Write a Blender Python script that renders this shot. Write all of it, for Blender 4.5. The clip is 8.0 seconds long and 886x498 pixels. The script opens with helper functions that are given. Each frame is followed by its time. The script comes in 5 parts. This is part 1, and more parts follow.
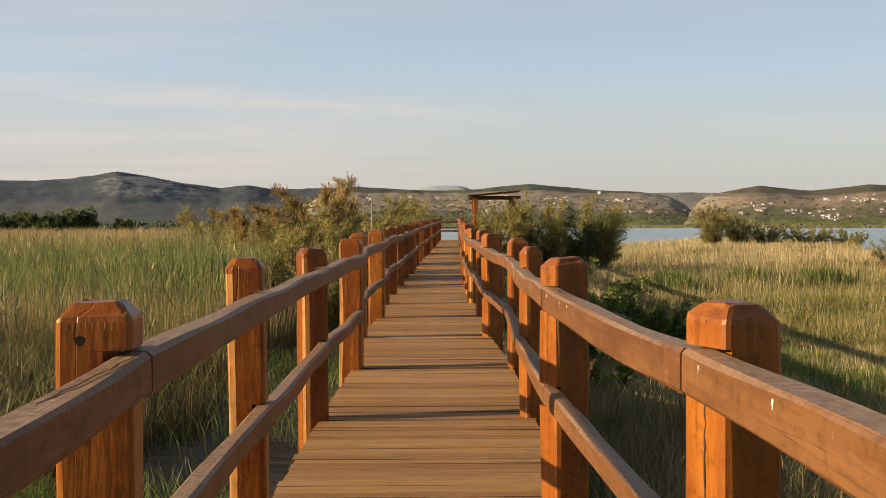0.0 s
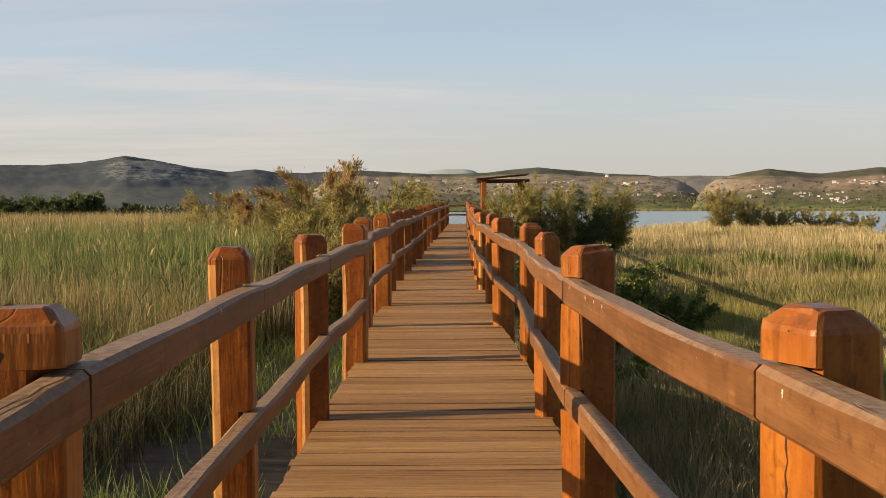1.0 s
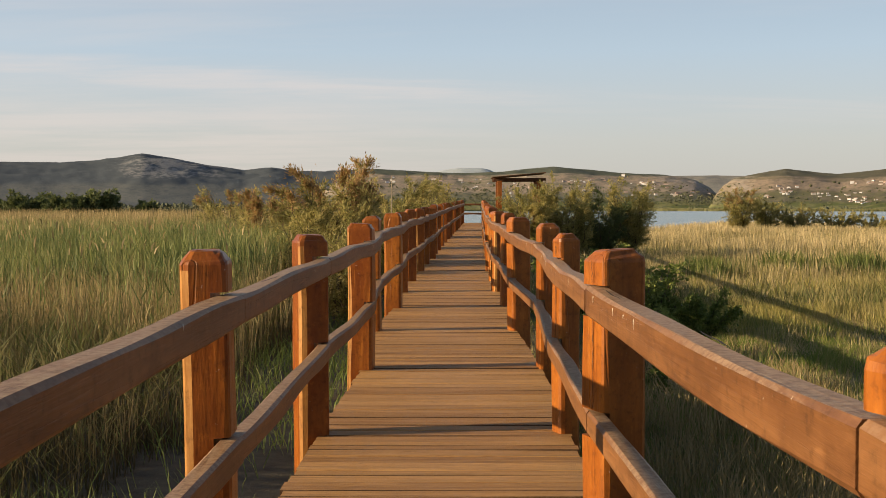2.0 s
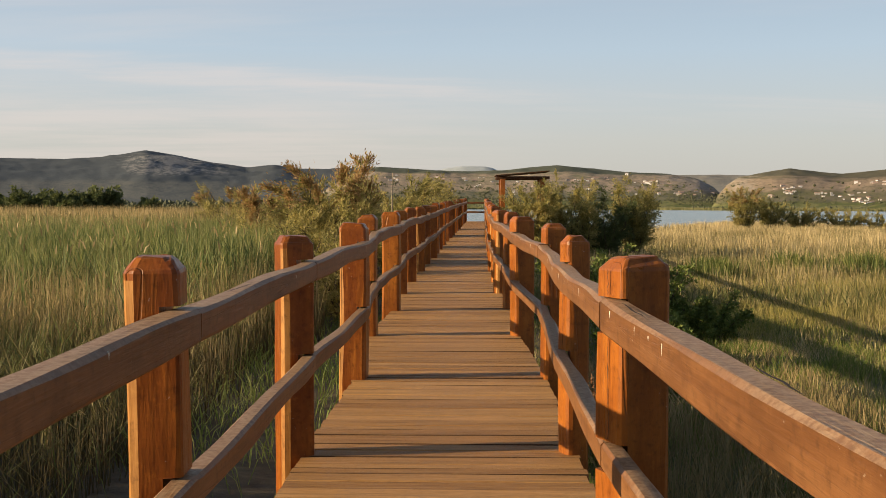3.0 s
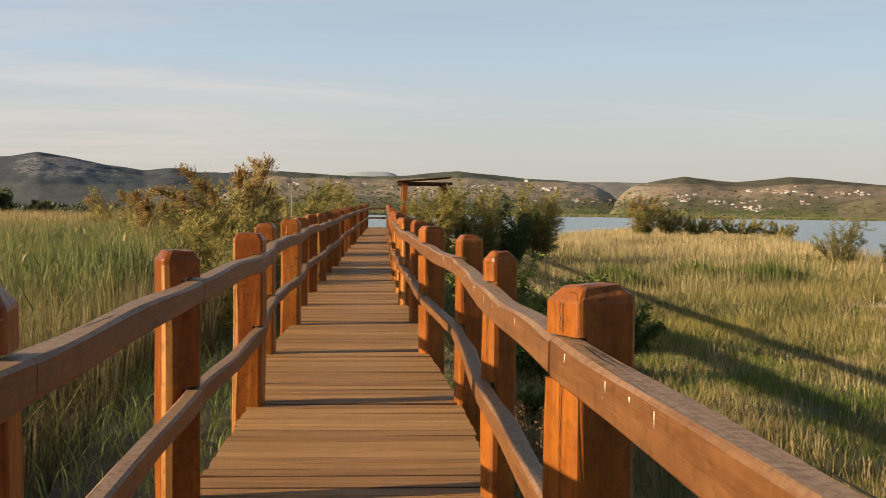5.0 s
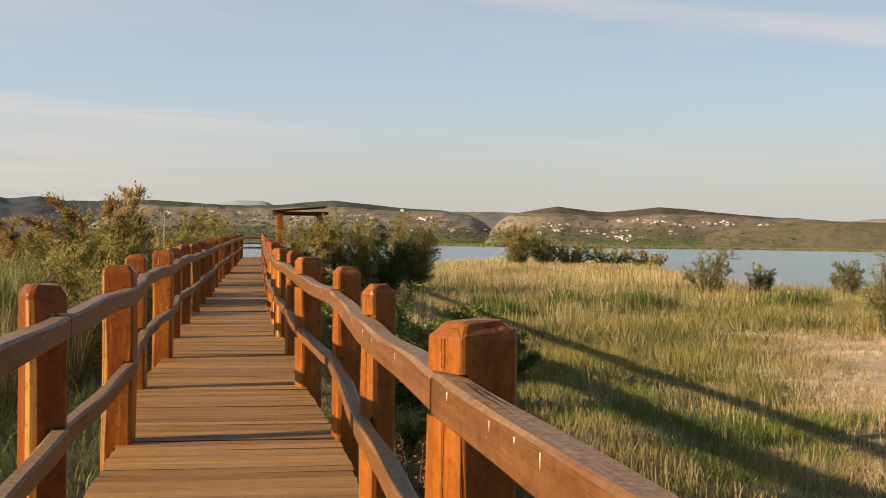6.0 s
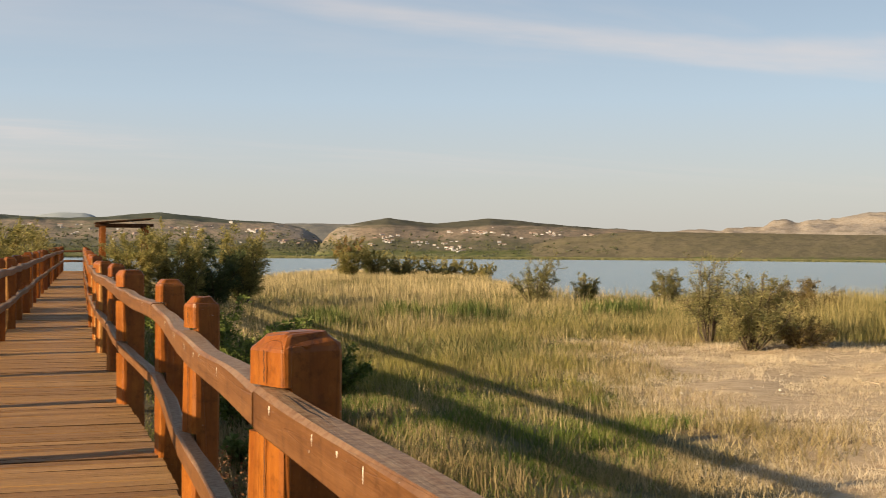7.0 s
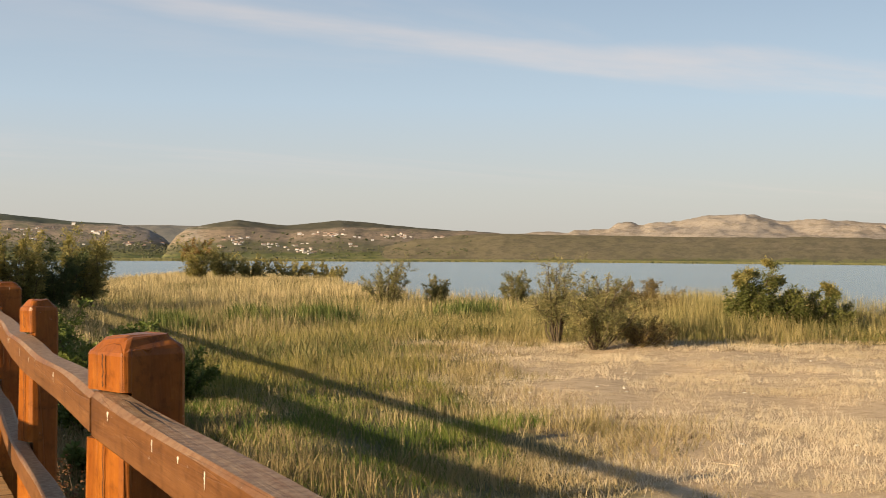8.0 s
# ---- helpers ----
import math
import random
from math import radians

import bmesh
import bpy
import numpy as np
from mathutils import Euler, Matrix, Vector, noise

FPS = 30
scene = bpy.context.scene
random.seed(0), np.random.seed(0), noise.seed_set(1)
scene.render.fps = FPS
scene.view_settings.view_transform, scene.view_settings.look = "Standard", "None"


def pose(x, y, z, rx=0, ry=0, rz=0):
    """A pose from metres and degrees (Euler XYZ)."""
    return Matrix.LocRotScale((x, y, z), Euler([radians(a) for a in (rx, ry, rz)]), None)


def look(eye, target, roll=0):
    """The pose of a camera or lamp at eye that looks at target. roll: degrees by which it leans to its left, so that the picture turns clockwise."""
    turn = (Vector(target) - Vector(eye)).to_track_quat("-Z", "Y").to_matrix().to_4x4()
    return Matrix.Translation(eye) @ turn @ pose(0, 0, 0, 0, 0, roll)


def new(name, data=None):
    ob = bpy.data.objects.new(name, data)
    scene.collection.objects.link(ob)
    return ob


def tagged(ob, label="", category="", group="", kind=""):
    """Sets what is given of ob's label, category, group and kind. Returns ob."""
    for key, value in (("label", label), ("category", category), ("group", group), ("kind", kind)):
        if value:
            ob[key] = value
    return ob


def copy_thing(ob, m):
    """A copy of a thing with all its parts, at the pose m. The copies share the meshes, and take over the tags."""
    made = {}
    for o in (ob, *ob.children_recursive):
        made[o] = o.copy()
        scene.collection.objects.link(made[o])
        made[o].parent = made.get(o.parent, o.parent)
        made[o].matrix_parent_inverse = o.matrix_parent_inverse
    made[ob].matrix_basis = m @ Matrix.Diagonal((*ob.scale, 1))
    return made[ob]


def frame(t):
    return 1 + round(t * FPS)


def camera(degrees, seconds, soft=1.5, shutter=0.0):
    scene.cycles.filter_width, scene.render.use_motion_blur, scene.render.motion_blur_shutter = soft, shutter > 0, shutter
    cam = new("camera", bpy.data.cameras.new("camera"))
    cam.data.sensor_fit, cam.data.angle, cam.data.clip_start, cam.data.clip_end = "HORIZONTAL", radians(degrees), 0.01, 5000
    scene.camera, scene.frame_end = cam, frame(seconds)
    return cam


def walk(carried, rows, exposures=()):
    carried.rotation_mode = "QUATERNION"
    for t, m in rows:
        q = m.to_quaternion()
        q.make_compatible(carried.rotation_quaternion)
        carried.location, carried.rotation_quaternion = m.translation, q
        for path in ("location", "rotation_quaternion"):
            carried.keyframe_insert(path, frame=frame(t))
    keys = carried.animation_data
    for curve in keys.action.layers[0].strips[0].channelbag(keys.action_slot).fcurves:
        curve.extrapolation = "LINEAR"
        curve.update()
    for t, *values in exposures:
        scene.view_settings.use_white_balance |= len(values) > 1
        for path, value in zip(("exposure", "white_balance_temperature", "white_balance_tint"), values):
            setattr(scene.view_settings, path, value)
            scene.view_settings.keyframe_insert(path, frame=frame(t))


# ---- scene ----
cam = camera(40.4, 8.0, soft=0.8, shutter=0.2)

PATH = [
    (0, (-0.019, 0.009, 1.39), (-0.011, 2.009, 1.353), -0.2),
    (0.5, (-0.018, 0.319, 1.392), (-0.022, 2.318, 1.335), 0.0),
    (1, (-0.026, 0.641, 1.394), (-0.031, 2.64, 1.33), -0.3),
    (1.5, (-0.004, 0.942, 1.395), (-0.035, 2.941, 1.337), -0.2),
    (2.8, (0.016, 1.807, 1.392), (-0.012, 3.805, 1.31), 0.2),
    (3, (0.031, 1.925, 1.4), (-0.005, 3.924, 1.331), 0.2),
    (3.5, (0.012, 2.187, 1.396), (-0.029, 4.186, 1.328), 0.4),
    (4, (-0.031, 2.42, 1.405), (-0.042, 4.419, 1.331), 0.6),
    (4.2, (-0.021, 2.516, 1.406), (-0.036, 4.515, 1.327), 0.6),
    (5.3, (-0.021, 2.8, 1.438), (0.177, 4.79, 1.395), 0.6),
    (5.5, (-0.03, 2.815, 1.441), (0.202, 4.801, 1.41), 0.6),
    (6, (-0.026, 2.828, 1.445), (0.307, 4.8, 1.437), 0.6),
    (6.5, (-0.01, 2.857, 1.44), (0.436, 4.807, 1.444), 0.3),
    (7, (0.008, 2.89, 1.438), (0.613, 4.796, 1.451), 0.2),
    (7.5, (0.014, 2.872, 1.437), (0.738, 4.736, 1.456), 0.2),
    (8, (0.026, 2.908, 1.433), (0.861, 4.725, 1.45), 0.1),
]
walk(cam, [(t, look(eye, target, roll)) for t, eye, target, roll in PATH])

# ---- light: low evening sun over the marsh, thin streaks of cloud ----
scene.view_settings.exposure = 0.8
SUN_ELEV, SUN_AZ = 15.9, 260.0
sun = new("sun", bpy.data.lights.new("sun", "SUN"))
sun.data.energy, sun.data.angle, sun.data.color = 5.0, radians(0.6), (1.0, 0.76, 0.46)
sun.matrix_world = look((-985, -170, 285), (0, 0, 0))

world = bpy.data.worlds.new("world")
scene.world = world
world.use_nodes = True


class Nodes:
    """Short hand for wiring a node tree."""

    def __init__(self, tree):
        self.tree = tree

    def add(self, kind, **sets):
        n = self.tree.nodes.new(kind)
        for k, v in sets.items():
            setattr(n, k, v)
        return n

    def link(self, a, b):
        self.tree.links.new(a, b)

    def put(self, node, key, value):
        if hasattr(value, "is_linked"):
            self.link(value, node.inputs[key])
        else:
            node.inputs[key].default_value = value

    def math(self, op, a, b=0.0, clamp=False):
        n = self.add("ShaderNodeMath", operation=op, use_clamp=clamp)
        self.put(n, 0, a)
        self.put(n, 1, b)
        return n.outputs[0]

    def mix(self, fac, a, b, blend="MIX"):
        n = self.add("ShaderNodeMix", data_type="RGBA", blend_type=blend)
        self.put(n, 0, fac)
        for key, v in ((6, a), (7, b)):
            self.put(n, key, (*v, 1.0) if isinstance(v, tuple) and len(v) == 3 else v)
        return n.outputs[2]

    def noise(self, vec, scale, detail=4.0, rough=0.55, distort=0.0):
        n = self.add("ShaderNodeTexNoise")
        if vec is not None:
            self.link(vec, n.inputs["Vector"])
        n.inputs["Scale"].default_value = scale
        n.inputs["Detail"].default_value = detail
        n.inputs["Roughness"].default_value = rough
        n.inputs["Distortion"].default_value = distort
        return n.outputs[0]

    def ramp(self, fac, *stops):
        n = self.add("ShaderNodeValToRGB")
        while len(n.color_ramp.elements) < len(stops):
            n.color_ramp.elements.new(0.5)
        for e, (p, c) in zip(n.color_ramp.elements, stops):
            e.position = p
            e.color = (*c, 1.0) if isinstance(c, tuple) else (c, c, c, 1.0)
        self.link(fac, n.inputs[0])
        return n.outputs[0]

    def step(self, v, lo, hi):
        n = self.add("ShaderNodeMapRange", interpolation_type="SMOOTHSTEP")
        self.put(n, 0, v)
        n.inputs[1].default_value, n.inputs[2].default_value = lo, hi
        return n.outputs[0]

    def scaled(self, vec, scale, offset=None, turn=(0, 0, 0)):
        n = self.add("ShaderNodeMapping")
        self.link(vec, n.inputs[0])
        n.inputs["Rotation"].default_value = turn
        n.inputs["Scale"].default_value = scale
        if offset is not None:
            self.put(n, "Location", offset)
        return n.outputs[0]


def make_world():
    g = Nodes(world.node_tree)
    world.node_tree.nodes.clear()
    out = g.add("ShaderNodeOutputWorld")
    back = g.add("ShaderNodeBackground")
    sky = g.add("ShaderNodeTexSky", sky_type="NISHITA", sun_disc=False, sun_elevation=radians(SUN_ELEV), sun_rotation=radians(SUN_AZ))
    sky.air_density, sky.dust_density, sky.ozone_density = 1.0, 2.2, 1.6
    co = g.add("ShaderNodeTexCoord").outputs["Generated"]
    sep = g.add("ShaderNodeSeparateXYZ")
    g.link(co, sep.inputs[0])
    # clouds lie on a flat layer: project the direction onto it
    up = g.math("ADD", g.math("MAXIMUM", sep.outputs[2], 0.0), 0.05)
    flat = g.add("ShaderNodeCombineXYZ")
    g.link(g.math("DIVIDE", sep.outputs[0], up), flat.inputs[0])
    g.link(g.math("DIVIDE", sep.outputs[1], up), flat.inputs[1])
    streak = g.noise(g.scaled(flat.outputs[0], (0.16, 0.5, 1.0), turn=(0, 0, radians(12)), offset=(2.3, 0.9, 0)), 1.0, 6, 0.6, 0.6)
    broad = g.noise(g.scaled(flat.outputs[0], (0.12, 0.2, 1.0), offset=(5.0, 1.0, 0)), 1.0, 2)
    cover = g.math("MULTIPLY", g.step(streak, 0.50, 0.72), g.step(broad, 0.38, 0.62))
    low = g.step(sep.outputs[2], 0.0, 0.05)
    cover = g.math("MULTIPLY", cover, low)
    pale = g.ramp(g.math("MULTIPLY", sep.outputs[2], 2.5, True), (0.0, (4.9, 4.6, 4.15)), (0.14, (4.75, 4.7, 4.5)), (0.32, (3.9, 4.65, 5.4)), (0.58, (2.7, 3.4, 4.3)), (0.75, (1.45, 1.85, 2.4)), (1.0, (0.9, 1.2, 1.65)))
    above = g.mix(0.25, pale, sky.outputs[0])
    # long wisps of high cloud: one low ahead with a warm bank under it, one slanting over the lake
    east = g.math("MULTIPLY", g.math("ARCTAN2", sep.outputs[0], sep.outputs[1]), 57.3)
    ragged = g.math("MULTIPLY", g.math("SUBTRACT", streak, 0.5), 0.07)
    wisps = None
    for level, slope, wide, lo, hi, amount in ((0.075, -0.0011, 0.013, 13.0, -2.0, 0.6), (0.058, 0.0, 0.05, 9.0, -12.0, 0.5), (0.197, -0.0022, 0.012, 2.0, 17.0, 0.62)):
        line = g.math("ADD", level, g.math("MULTIPLY", slope, g.math("SUBTRACT", east, 17.0)))
        gap = g.math("ABSOLUTE", g.math("ADD", g.math("SUBTRACT", sep.outputs[2], line), ragged))
        wisp = g.math("MULTIPLY", g.math("SUBTRACT", 1.0, g.step(gap, 0.2 * wide, 1.5 * wide)), g.math("MULTIPLY", g.step(east, min(lo, hi), max(lo, hi)) if lo < hi else g.math("SUBTRACT", 1.0, g.step(east, hi, lo)), amount))
        wisps = wisp if wisps is None else g.math("MAXIMUM", wisps, wisp)
    wisps = g.math("MULTIPLY", wisps, g.step(g.noise(g.scaled(flat.outputs[0], (0.5, 1.1, 1.0), offset=(1.0, 7.0, 0)), 1.0, 5, 0.65), 0.25, 0.7), True)
    cover = g.math("MAXIMUM", g.math("MULTIPLY", cover, 0.4), g.math("MULTIPLY", wisps, 0.8))
    col = g.mix(cover, above, (5.9, 5.05, 4.6))
    g.link(col, back.inputs[0])
    back.inputs[1].default_value = 0.082
    g.link(back.outputs[0], out.inputs[0])


make_world()


# ---- materials ----
def material(name):
    m = bpy.data.materials.new(name)
    m.use_nodes = True
    g = Nodes(m.node_tree)
    return m, g, m.node_tree.nodes["Principled BSDF"]


def bump(g, bsdf, height, strength, distance):
    b = g.add("ShaderNodeBump")
    b.inputs["Strength"].default_value, b.inputs["Distance"].default_value = strength, distance
    g.link(height, b.inputs["Height"])
    g.link(b.outputs[0], bsdf.inputs["Normal"])


def object_coords(g):
    """Object coordinates shifted by a random amount for each object."""
    co = g.add("ShaderNodeTexCoord").outputs["Object"]
    rnd = g.add("ShaderNodeObjectInfo").outputs["Random"]
    shift = g.add("ShaderNodeCombineXYZ")
    for n, k in enumerate((37.0, 53.0, 71.0)):
        g.link(g.math("MULTIPLY", rnd, k), shift.inputs[n])
    add = g.add("ShaderNodeVectorMath", operation="ADD")
    g.link(co, add.inputs[0])
    g.link(shift.outputs[0], add.inputs[1])
    return add.outputs[0], rnd


def wood(name, dark, mid, light, stretch, weather=None, rough=0.55, tint=0.25, flecks=0.0, cracks=0.6, relief=0.6, blotchy=0.45):
    """Timber with grain along the axis of the smallest stretch. weather: colour of the greyed upper faces."""
    m, g, bsdf = material(name)
    co, rnd = object_coords(g)
    grain = g.noise(g.scaled(co, stretch), 1.0, 6, 0.62, 0.4)
    fine = g.noise(g.scaled(co, tuple(4 * s for s in stretch)), 1.0, 3, 0.6)
    blotch = g.noise(co, 3.1, 3, 0.6)
    col = g.ramp(grain, (0.30, dark), (0.5, mid), (0.72, light))
    col = g.mix(g.math("MULTIPLY", g.step(blotch, 0.46, 0.68), blotchy), col, dark)
    stain = g.noise(g.scaled(co, tuple(1.1 if v > 5 else 0.5 for v in stretch)), 3.0, 5, 0.7)
    col = g.mix(g.math("MULTIPLY", g.step(stain, 0.48, 0.7), 0.5), col, tuple(0.5 * v for v in dark))
    col = g.mix(g.math("MULTIPLY", g.step(stain, 0.46, 0.28), 0.35), col, light)
    col = g.mix(tint, col, g.mix(rnd, dark, light))
    if blotchy > 0.5:
        runs = g.noise(g.scaled(co, tuple(26.0 if v > 5 else 2.2 for v in stretch)), 1.0, 3, 0.6, 0.8)
        col = g.mix(g.math("MULTIPLY", g.step(runs, 0.56, 0.7), 0.35), col, tuple(0.45 * v for v in dark))
        col = g.mix(g.math("MULTIPLY", g.step(runs, 0.40, 0.27), 0.4), col, tuple(min(1.0, 1.35 * v) for v in light))
    grime = g.noise(co, 21.0, 6, 0.75)
    col = g.mix(g.math("MULTIPLY", g.step(grime, 0.50, 0.68), 0.5), col, tuple(0.4 * v for v in dark))
    col = g.mix(g.math("MULTIPLY", g.step(grime, 0.45, 0.32), 0.3), col, light)
    split = g.noise(g.scaled(co, tuple(0.5 * v if v > 5 else 0.12 * v for v in stretch)), 1.0, 2, 0.5, 0.1)
    crack = g.math("SUBTRACT", 1.0, g.step(g.math("ABSOLUTE", g.math("SUBTRACT", split, 0.55)), 0.001, 0.0045))
    col = g.mix(g.math("MULTIPLY", crack, cracks), col, tuple(0.18 * v for v in dark))
    if weather:
        nz = g.add("ShaderNodeSeparateXYZ")
        g.link(g.add("ShaderNodeNewGeometry").outputs["Normal"], nz.inputs[0])
        worn = g.math("MULTIPLY", g.step(nz.outputs[2], 0.55, 0.9), g.math("ADD", 0.25, g.math("MULTIPLY", g.step(g.noise(co, 38.0, 4, 0.7), 0.35, 0.62), 0.7)), True)
        col = g.mix(worn, col, weather)
    if flecks:
        spots = g.noise(co, 46.0, 3, 0.6)
        col = g.mix(g.math("MULTIPLY", g.step(spots, 0.715, 0.76), flecks), col, (0.62, 0.55, 0.46))
    g.link(col, bsdf.inputs["Base Color"])
    bsdf.inputs["Roughness"].default_value = rough
    bsdf.inputs["Specular IOR Level"].default_value = 0.25
    bump(g, bsdf, g.math("SUBTRACT", g.math("ADD", grain, g.math("MULTIPLY", fine, 0.5)), g.math("MULTIPLY", crack, 0.8)), relief, 0.008)
    return m


POST_WOOD = wood("varnished post timber", (0.16, 0.0385, 0.006), (0.255, 0.075, 0.0107), (0.41, 0.146, 0.021), (9, 9, 1.5), weather=(0.20, 0.08, 0.036), rough=0.36, flecks=0.45, cracks=0.0, relief=0.65, blotchy=0.6)
SAPWOOD = wood("pale waney sapwood", (0.25, 0.10, 0.022), (0.42, 0.19, 0.045), (0.52, 0.27, 0.08), (11, 11, 1.2), rough=0.5)
RAIL_WOOD = wood("weathered rail timber", (0.105, 0.042, 0.0148), (0.163, 0.069, 0.0245), (0.23, 0.107, 0.042), (22, 1.1, 22), weather=(0.34, 0.23, 0.142), rough=0.5, flecks=0.5, cracks=0.08, relief=0.4, blotchy=0.6)
PLANK_WOOD = wood("worn deck planks", (0.184, 0.0864, 0.0281), (0.41, 0.211, 0.0713), (0.62, 0.365, 0.15), (2.6, 12, 12), rough=0.55, tint=0.4, flecks=0.6, cracks=0.5)
# plank side faces: the shade in the gaps is painted as dark wood
GAP_SHADE_WOOD = wood("plank edges darkened for gap shade", (0.06, 0.031, 0.015), (0.09, 0.047, 0.022), (0.14, 0.075, 0.035), (2.2, 40, 40), rough=0.9)
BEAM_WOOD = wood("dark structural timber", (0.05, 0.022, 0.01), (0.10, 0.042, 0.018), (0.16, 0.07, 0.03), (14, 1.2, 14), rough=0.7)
STICK_WOOD = wood("bleached dead wood", (0.30, 0.24, 0.17), (0.42, 0.35, 0.26), (0.5, 0.43, 0.33), (12, 12, 1.5), rough=0.8)
BARK = wood("grey shrub bark", (0.06, 0.045, 0.03), (0.11, 0.085, 0.06), (0.17, 0.13, 0.09), (14, 14, 3), rough=0.9)


def leafy(name, *cols, through_light=0.35, patch=0.35, rough=0.6, low=None, low_z=(-0.7, 0.4)):
    """Leaves and blades: a colour for each blade, drifting in patches; low: the colour of the lower stems, dry on green
    reeds, darkened for shade on straw ones.
    """
    m, g, bsdf = material(name)
    geo = g.add("ShaderNodeNewGeometry")
    rnd = geo.outputs["Random Per Island"]
    drift = g.noise(geo.outputs["Position"], patch, 3, 0.6)
    tuft = g.noise(geo.outputs["Position"], 5.5 * patch, 2, 0.6)
    pick = g.math("ADD", g.math("MULTIPLY", rnd, 0.42), g.math("ADD", g.math("MULTIPLY", g.step(drift, 0.36, 0.64), 0.36), g.math("MULTIPLY", g.step(tuft, 0.36, 0.64), 0.22)))
    stops = [(i / max(1, len(cols) - 1), c) for i, c in enumerate(cols)]
    col = g.ramp(pick, *stops)
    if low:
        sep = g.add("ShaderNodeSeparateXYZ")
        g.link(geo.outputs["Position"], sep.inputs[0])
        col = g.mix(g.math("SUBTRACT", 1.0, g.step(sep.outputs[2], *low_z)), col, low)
    g.link(col, bsdf.inputs["Base Color"])
    bsdf.inputs["Roughness"].default_value = rough
    bsdf.inputs["Specular IOR Level"].default_value = 0.25
    tr = g.add("ShaderNodeBsdfTranslucent")
    g.link(col, tr.inputs[0])
    mixed = g.add("ShaderNodeMixShader")
    mixed.inputs[0].default_value = through_light
    g.link(bsdf.outputs[0], mixed.inputs[1])
    g.link(tr.outputs[0], mixed.inputs[2])
    g.link(mixed.outputs[0], m.node_tree.nodes["Material Output"].inputs[0])
    return m


REED_GREEN = leafy("green reed stems", (0.05, 0.07, 0.026), (0.15, 0.17, 0.06), (0.30, 0.285, 0.11), (0.54, 0.46, 0.22), low=(0.29, 0.225, 0.115), low_z=(-0.4, 0.6))
REED_LEAF = leafy("reed leaf green", (0.03, 0.052, 0.018), (0.105, 0.145, 0.048), (0.22, 0.25, 0.085), (0.44, 0.42, 0.17), patch=0.5)
# low: shade between the stems, painted as darker feet
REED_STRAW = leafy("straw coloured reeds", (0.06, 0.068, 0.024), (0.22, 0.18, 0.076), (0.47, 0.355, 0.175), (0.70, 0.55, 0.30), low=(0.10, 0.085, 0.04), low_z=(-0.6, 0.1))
STRAW_LEAF = leafy("olive and straw blades", (0.055, 0.07, 0.022), (0.13, 0.145, 0.046), (0.27, 0.23, 0.095), (0.5, 0.4, 0.2))
REED_STRAW_LOW = leafy("dry brownish grass", (0.09, 0.10, 0.03), (0.24, 0.19, 0.085), (0.40, 0.30, 0.15), (0.60, 0.47, 0.27))
MEADOW_STRAW = leafy("ripe meadow reeds", (0.12, 0.115, 0.045), (0.34, 0.28, 0.13), (0.60, 0.475, 0.26), (0.78, 0.63, 0.38), patch=0.18)
BELT_GREEN = leafy("olive green reeds", (0.08, 0.088, 0.028), (0.23, 0.205, 0.075), (0.47, 0.385, 0.165), (0.72, 0.57, 0.32))
GRASS_GREEN = leafy("fresh marsh grass", (0.04, 0.075, 0.013), (0.11, 0.165, 0.027), (0.22, 0.25, 0.055), (0.42, 0.36, 0.13))
GRASS_YELLOW = leafy("yellow-green meadow grass", (0.085, 0.098, 0.022), (0.21, 0.20, 0.05), (0.40, 0.34, 0.10), (0.58, 0.47, 0.2), patch=0.5)
GRASS_MIX = leafy("ripening meadow grass", (0.085, 0.088, 0.03), (0.25, 0.205, 0.085), (0.46, 0.36, 0.185), (0.70, 0.56, 0.34), patch=0.6)
STAND_GREEN = leafy("dark green reed stand", (0.039, 0.065, 0.0182), (0.091, 0.124, 0.0325), (0.182, 0.208, 0.0585), (0.39, 0.351, 0.13))
YOUNG_REED = leafy("young reed green", (0.11, 0.165, 0.04), (0.23, 0.295, 0.075), (0.42, 0.43, 0.16))
GRASS_DEAD = leafy("dead brown grass", (0.10, 0.07, 0.04), (0.17, 0.12, 0.065), (0.26, 0.19, 0.10))
GRASS_DRY = leafy("dry straw tufts", (0.367, 0.302, 0.2), (0.583, 0.486, 0.335), (0.713, 0.605, 0.443), (0.799, 0.702, 0.54))
SHRUB_OLIVE = leafy("olive shrub foliage", (0.10, 0.106, 0.034), (0.23, 0.216, 0.07), (0.41, 0.355, 0.13), (0.60, 0.49, 0.21), patch=1.0, through_light=0.5)
SHRUB_PALE = leafy("pale yellowish shrub foliage", (0.16, 0.165, 0.055), (0.34, 0.30, 0.11), (0.58, 0.48, 0.2), patch=0.4)
SEED_BROWN = leafy("rusty seed clusters", (0.10, 0.045, 0.02), (0.17, 0.08, 0.035), (0.26, 0.14, 0.07), through_light=0.1)
SHRUB_RUST = leafy("rusty flowering shrub tips", (0.25, 0.16, 0.065), (0.36, 0.23, 0.10), (0.45, 0.31, 0.16), patch=1.3)
SHRUB_DARK = leafy("dark green shrub foliage", (0.06, 0.08, 0.034), (0.105, 0.13, 0.05), (0.20, 0.215, 0.082), patch=1.3)
SHRUB_TWIGGY = leafy("dull grey-green twiggy foliage", (0.075, 0.083, 0.034), (0.16, 0.16, 0.065), (0.32, 0.285, 0.12), (0.50, 0.41, 0.20), patch=2.0)
SHRUB_BROWN = leafy("browning shrub foliage", (0.11, 0.085, 0.03), (0.20, 0.15, 0.055), (0.32, 0.24, 0.10), patch=1.3)
SHRUB_FRESH = leafy("fresh green shrub foliage", (0.055, 0.068, 0.018), (0.125, 0.138, 0.036), (0.25, 0.235, 0.075), patch=1.3)
